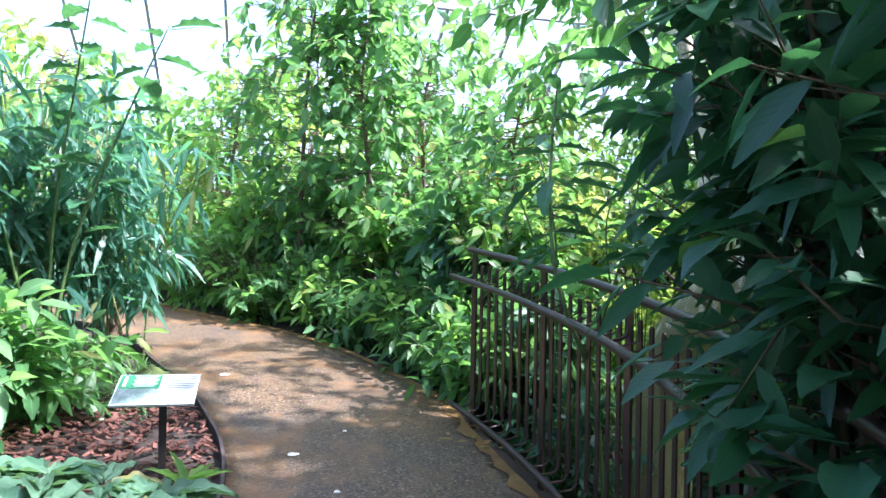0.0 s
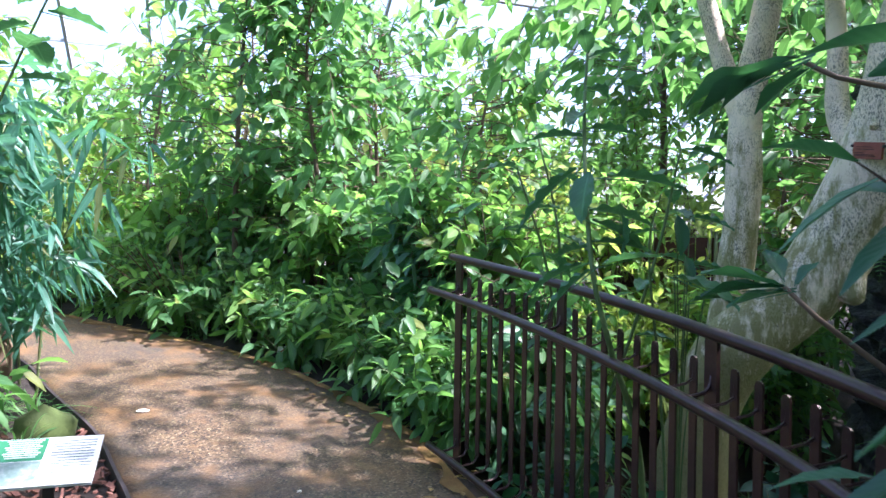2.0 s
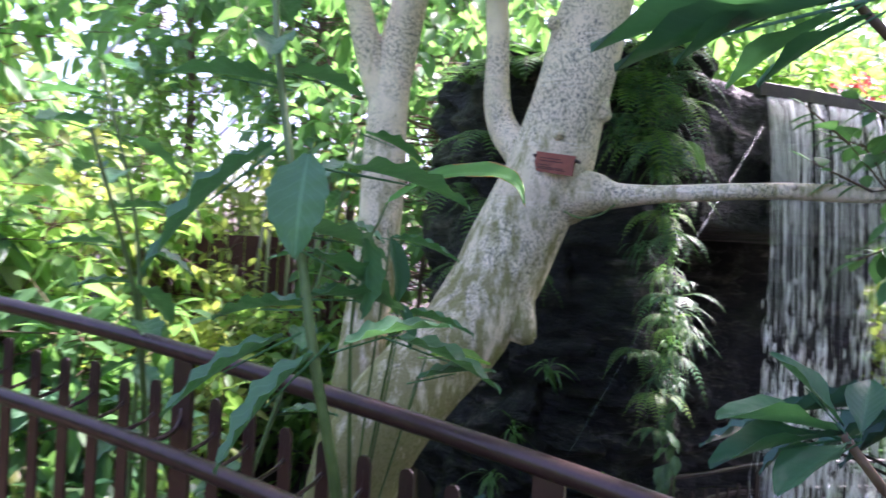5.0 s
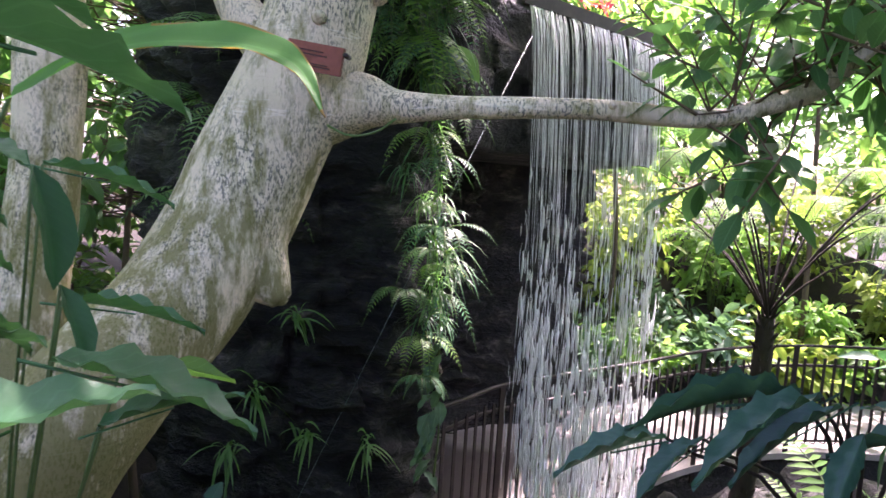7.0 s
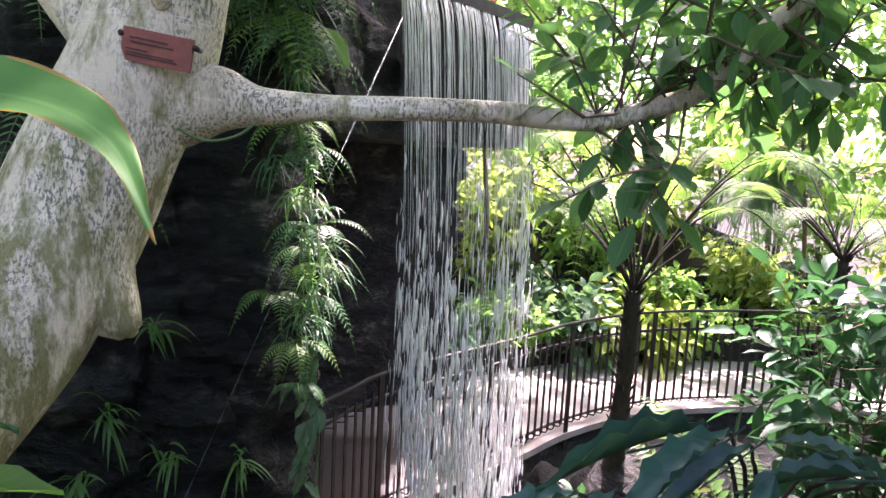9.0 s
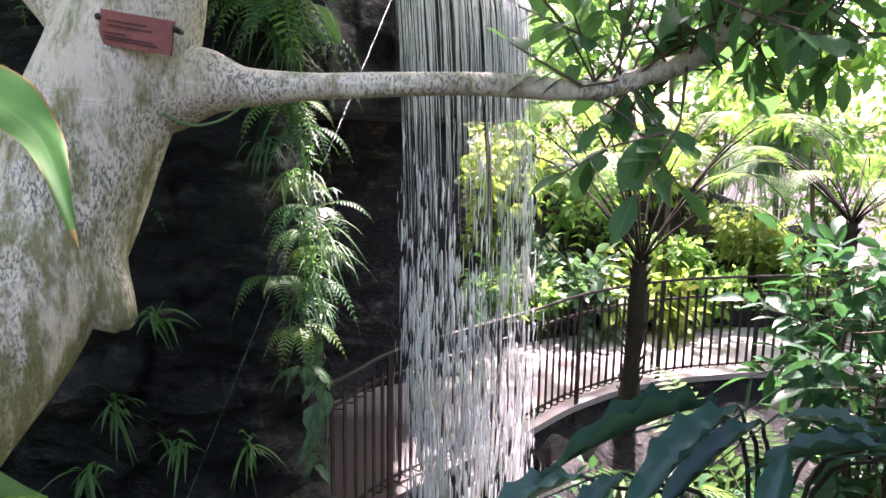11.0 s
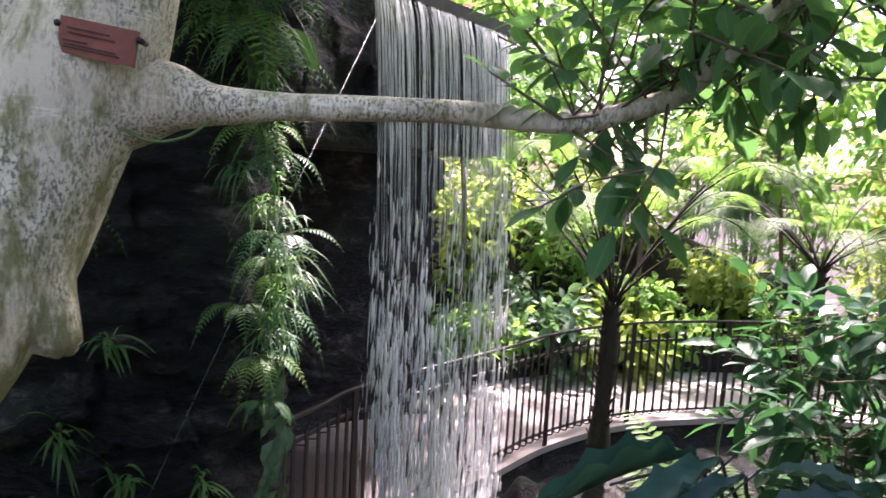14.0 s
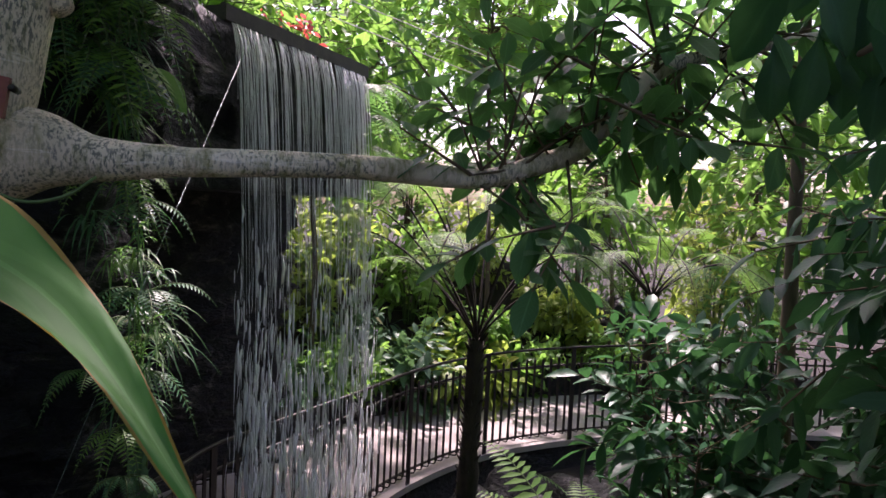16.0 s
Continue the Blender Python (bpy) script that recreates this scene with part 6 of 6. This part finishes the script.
for i, (x, y, z) in enumerate(((4.15, 3.3, 2.72), (4.16, 3.22, 2.45), (4.2, 3.2, 2.1), (4.18, 3.18, 1.82), (4.2, 3.2, 1.55), (4.22, 3.14, 1.35), (4.22, 3.12, 1.18), (4.2, 3.16, 1.0), (4.2, 3.35, 2.55), (4.18, 3.28, 1.7))):
    hang(x - 0.04, y + 0.04, z, 24, 0.15, 0.009, (LEAF_MID, LEAF_SHADE)[i % 2], 0.75)
for i in range(24):
    z = 2.72 - 1.9 * (i / 24) ** 1.1
    y = 3.15 + 0.09 * (z - 1.2) + 0.05 * math.sin(z * 3.1) + RNG.normal() * 0.05
    hang(4.10 + RNG.uniform(-0.05, 0.05), y, z, 20, RNG.uniform(0.09, 0.2), 0.009, (LEAF_MID, LEAF_SHADE, LEAF_MID)[i % 3], 0.7)
for i in range(9):
    z = 2.6 - 1.9 * i / 9
    fern("wall_fern", (4.12, 3.17 + 0.09 * (z - 1.2) + RNG.normal() * 0.06, z), 5, RNG.uniform(0.16, 0.3), (LEAF_MID, LEAF_SHADE, LEAF_BRIGHT)[i % 3], "green fern rooted in a crack of the rock", None, 0.35, 1.1, 14, 0.2, (1.9, 4.7), "fern", "rock ferns")
for x, y, z in ((4.02, 3.78, 0.98), (3.95, 3.95, 0.62), (4.0, 3.72, 0.42), (4.12, 3.45, 0.36), (3.92, 4.05, 0.35)):
    hang(x, y, z, 18, 0.19, 0.016, LEAF_MID, 0.6)
for i, (x, y, z, ln) in enumerate(((4.12, 3.36, 2.72, 0.5), (4.15, 3.46, 2.5, 0.45), (4.12, 3.2, 2.56, 0.42), (4.2, 3.55, 2.8, 0.5), (4.15, 3.24, 1.85, 0.3), (4.13, 3.14, 1.42, 0.3), (4.15, 3.3, 1.12, 0.24), (4.16, 3.14, 1.25, 0.22), (4.12, 3.2, 0.72, 0.18), (4.15, 3.98, 1.5, 0.35), (4.2, 4.2, 1.9, 0.5), (4.3, 4.4, 1.5, 0.5), (4.25, 4.35, 2.3, 0.55), (4.3, 4.5, 2.7, 0.6), (4.22, 4.1, 2.7, 0.55), (4.2, 3.85, 2.75, 0.5), (4.4, 4.6, 2.0, 0.5))):
    fern("wall_fern", (x, y, z), 7, ln, (LEAF_MID, LEAF_BRIGHT, LEAF_SHADE)[i % 3] if i < 9 else LEAF_MID, "green fern rooted in a crack of the rock", None, 0.5, 0.9, 16, 0.17, (2.0, 4.6), "fern", "rock ferns")
for i in range(12):
    y, z = 3.16 + 0.07 * (i % 5), 2.15 + 0.055 * i
    fern("wall_fern", (4.08, y, z), 6, 0.3 + 0.05 * (i % 3), (LEAF_MID, LEAF_SHADE, LEAF_BRIGHT)[i % 3], "green fern rooted in a crack of the rock", None, 0.45, 1.0, 16, 0.2, (2.0, 4.6), "fern", "rock ferns")
    hang(4.06, y + 0.04, z - 0.05, 22, 0.2, 0.009, (LEAF_MID, LEAF_SHADE)[i % 2], 0.75)
vp = thing("creeper", "pale-leaved creeper trailing down the rock", "vine", (4.2, 3.12, 0.95))
part("stem", Shape().tube(spline([(0, 0, 0), (-0.03, 0.0, -0.25), (-0.02, -0.02, -0.5), (-0.03, -0.01, -0.75)], 14), 0.005, 6).mesh("stem", STEM_GREEN), vp)
for i in range(22):
    z = -0.03 - i * 0.033
    d = unit(np.array([-0.5, RNG.uniform(-1, 1), -0.6]))
    b = np.array([-0.03, RNG.uniform(-0.04, 0.04), z])
    put_leaf(vp, b, b + d * 0.11, 0.06, "pale")
hv = thing("heart_vine", "climbing vine with one large heart-shaped leaf on the rock", "vine", (4.3, 3.35, 2.1))
part("stem", Shape().tube(spline([(0, 0, 0), (-0.16, -0.08, 0.1), (-0.21, -0.19, 0.14)], 10), 0.004, 6).mesh("stem", STEM_GREEN), hv)
put_leaf(hv, (-0.22, -0.20, 0.14), (-0.34, -0.35, 0.0), 0.13, "round", (-1, 0, 0.6))
wire_ = new("guy_wire", Shape().tube([(4.62, 2.79, 2.42), (3.64, 3.17, 1.34), (2.95, 3.43, 0.58)], 0.0008, 5).mesh("guy_wire", GREY_PANEL))
tagged(wire_, "thin pale guy wire stretched before the rock face", "wire")

PINK = leaf_material("red_flower", (0.45, 0.03, 0.06), (0.62, 0.10, 0.14), 0.5, 0.4, 0.0)
shrub("flowering_plant", 6.6, 2.35, 0.5, 0.35, 18, 5, 0.06, 0.035, PINK, "small plant with red flowers above the waterfall", STEM_GREEN, 6, 0.4, z=2.66)
shrub("ledge_plant", 7.2, 2.5, 0.8, 0.5, 70, 6, 0.16, 0.07, LEAF_BRIGHT, "leafy plant on top of the overhang", STEM_GREEN, 7, 0.05, z=2.66)
shrub("ledge_plant", 6.0, 2.9, 0.6, 0.45, 60, 6, 0.16, 0.07, LEAF_BRIGHT, "leafy plant on top of the overhang", STEM_GREEN, 7, 0.05, z=2.66)
for x, y, z, ln in ((6.55, 1.78, 2.66, 0.5), (6.72, 1.72, 2.45, 0.45), (6.65, 1.72, 2.2, 0.4), (6.9, 1.85, 2.66, 0.6), (6.6, 1.74, 1.98, 0.35)):
    fern("wall_fern", (x, y, z), 8, ln, LEAF_MID, "green fern rooted in a crack of the rock", None, 0.45, 1.0, 16, 0.18, (2.4, 6.0), "fern", "rock ferns")
for q in (((8.9, 2.9, 4.35), (7.4, -1.0, 2.85)), ((8.9, 2.9, 4.1), (7.6, -1.0, 2.7))):
    tagged(new("support_wire", Shape().tube(list(q), 0.006, 5).mesh("support_wire", TWINE)), "pale support wire strung between the trees", "wire")

# ---- pool bank and the planted bank beyond the far walk ----
fern("tree_fern", (5.93, 1.02, 0.84), 16, 1.6, LEAF_BRIGHT, "tree fern with a dark trunk and arching bright fronds", [(5.86, 1.12, -1.5), (5.90, 1.06, -0.2), (5.93, 1.02, 0.84)], 1.75, 1.25, 30, 0.17, category="tree fern", double=True)
fern("tree_fern", (7.3, -1.5, 0.95), 13, 1.9, LEAF_BRIGHT, "tree fern with a dark trunk and arching bright fronds", [(7.3, -1.4, -1.5), (7.32, -1.5, -0.3), (7.3, -1.5, 0.95)], 1.2, 1.0, 30, 0.17, category="tree fern", double=True)
for x, y, z, ln, m in ((5.15, 0.12, -1.35, 1.75, LEAF_BRIGHT), (5.5, -0.3, -1.35, 1.3, LEAF_BRIGHT), (4.5, 0.7, -1.3, 0.8, LEAF_MID), (6.4, -0.6, -1.35, 1.0, LEAF_MID), (4.1, 0.4, -1.3, 0.8, LEAF_MID)):
    fern("bank_fern", (x, y, z), 11, ln, m, "upright green fern on the dark pool bank", None, 1.35, 0.8, 24, 0.15, group="bank ferns")
# dark plants added over the boulders in place of the bank's shade
for i, (x, y) in enumerate(((5.25, 1.75), (5.2, 1.05), (5.5, 0.6), (5.45, 0.0), (5.9, 0.2), (6.1, -0.7), (6.5, -1.3), (5.0, 1.4))):
    shrub("ground_shrub", x, y, 0.75 + 0.12 * (i % 3), 0.4, 60, 6, 0.13, 0.06, (LEAF_DARK, LEAF_SHADE)[i % 4 == 1], "dark low plants added to darken the bank of the pool", STEM_GREEN, 7, 0.03, group="shade plants", z=-1.42)
for i, (x, y, h, r, m, L) in enumerate(((10.1, 3.0, 1.2, 0.6, LEAF_PALE, 0.16), (10.3, 2.0, 1.4, 0.7, LEAF_PALE, 0.18), (10.6, 1.1, 1.3, 0.7, LEAF_BRIGHT, 0.2), (10.9, 0.1, 1.1, 0.6, LEAF_PALE, 0.3), (11.0, -0.9, 1.1, 0.7, LEAF_YELLOW, 0.36), (11.1, -2.0, 1.0, 0.6, LEAF_BRIGHT, 0.2), (10.9, -3.6, 1.3, 0.7, LEAF_BRIGHT, 0.2), (10.6, -5.0, 1.5, 0.8, LEAF_MID, 0.2), (11.6, 2.6, 2.2, 0.9, LEAF_PALE, 0.18), (12.2, 1.2, 2.6, 1.0, LEAF_YELLOW, 0.2), (12.4, -0.4, 1.6, 0.9, LEAF_BRIGHT, 0.2), (13.0, -1.8, 1.9, 1.0, LEAF_YELLOW, 0.2), (11.9, -3.0, 1.3, 0.8, LEAF_YELLOW, 0.22), (11.6, -1.4, 1.2, 0.7, LEAF_BRIGHT, 0.2), (11.5, 0.6, 1.3, 0.7, LEAF_PALE, 0.2), (12.8, -5.0, 3.0, 1.2, LEAF_BRIGHT, 0.2), (13.4, 3.4, 3.2, 1.2, LEAF_YELLOW, 0.22), (13.8, 0.4, 2.6, 1.2, LEAF_BRIGHT, 0.22), (14.0, -3.4, 2.7, 1.2, LEAF_BRIGHT, 0.22), (11.0, -7.0, 3.4, 1.3, LEAF_MID, 0.22), (8.6, -8.6, 3.4, 1.3, LEAF_MID, 0.22), (12.6, -7.0, 3.8, 1.3, LEAF_YELLOW, 0.22))):
    shrub("bank_shrub", x, y, h, r, int(90 + 60 * r), 6, L, L * 0.42, m, "sunlit leafy plant on the bank above the far walk", STEM_GREEN, 9, 0.04, group="bank plants")
for x, y, z in ((11.5, -3.1, 1.75), (11.2, -2.6, 1.5), (11.9, -3.9, 1.9)):
    grass_tuft("fountain_grass", (x, y, z), 260, 1.0, 0.016, LEAF_PALE, "large fountain of pale grass spilling over the bank", 0.8, (-0.7, 0.2), "grass", "fountain grasses")
for i, (x, y) in enumerate(((9.6, 4.6), (11.4, 4.4), (15.6, 1.6), (15.8, -1.4), (15.2, -5.4), (14.2, -8.0), (6.4, -7.2), (4.6, -6.0), (3.0, -4.6), (-2.6, 1.2), (-3.2, -0.6), (-2.8, -3.0), (0.4, -6.2), (-1.6, -5.6), (2.2, -3.0))):
    shrub("backdrop_shrub", x, y, 3.6 + 0.5 * (i % 3), 1.3, 170, 6, 0.26, 0.11, (LEAF_BRIGHT, LEAF_MID, LEAF_YELLOW)[i % 3] if i < 6 else LEAF_MID, "tall leafy greenery at the back of the glasshouse", BARK_BROWN, 9, 0.05, group="far greenery", rows=3)


# ---- glasshouse frame ----
def roof():
    sh = Shape()
    sh.box((2, 14, 6.6), (40, 0.12, 0.16))
    for x in np.arange(-16, 21, 1.5):
        c = Matrix.Rotation(radians(-33), 4, "X")
        sh.box((x, 17.0, 4.72), (0.06, 7.2, 0.09), c)
    for y, z in ((16, 5.35), (18, 4.05), (20, 2.75)):
        sh.box((2, y, z), (40, 0.05, 0.06))
    for x in (-16, -8, 0, 8, 16):
        sh.box((x + 1.3, 19.8, 1.2), (0.14, 0.14, 3.4))
        sh.box((x + 1.3, 14, 3.4), (0.12, 0.12, 6.4))
    tagged(new("roof_frame", sh.mesh("roof_frame", ROOF_STEEL, False)), "pale steel glazing bars and beams of the glasshouse roof", "roof", kind="structure")


roof()
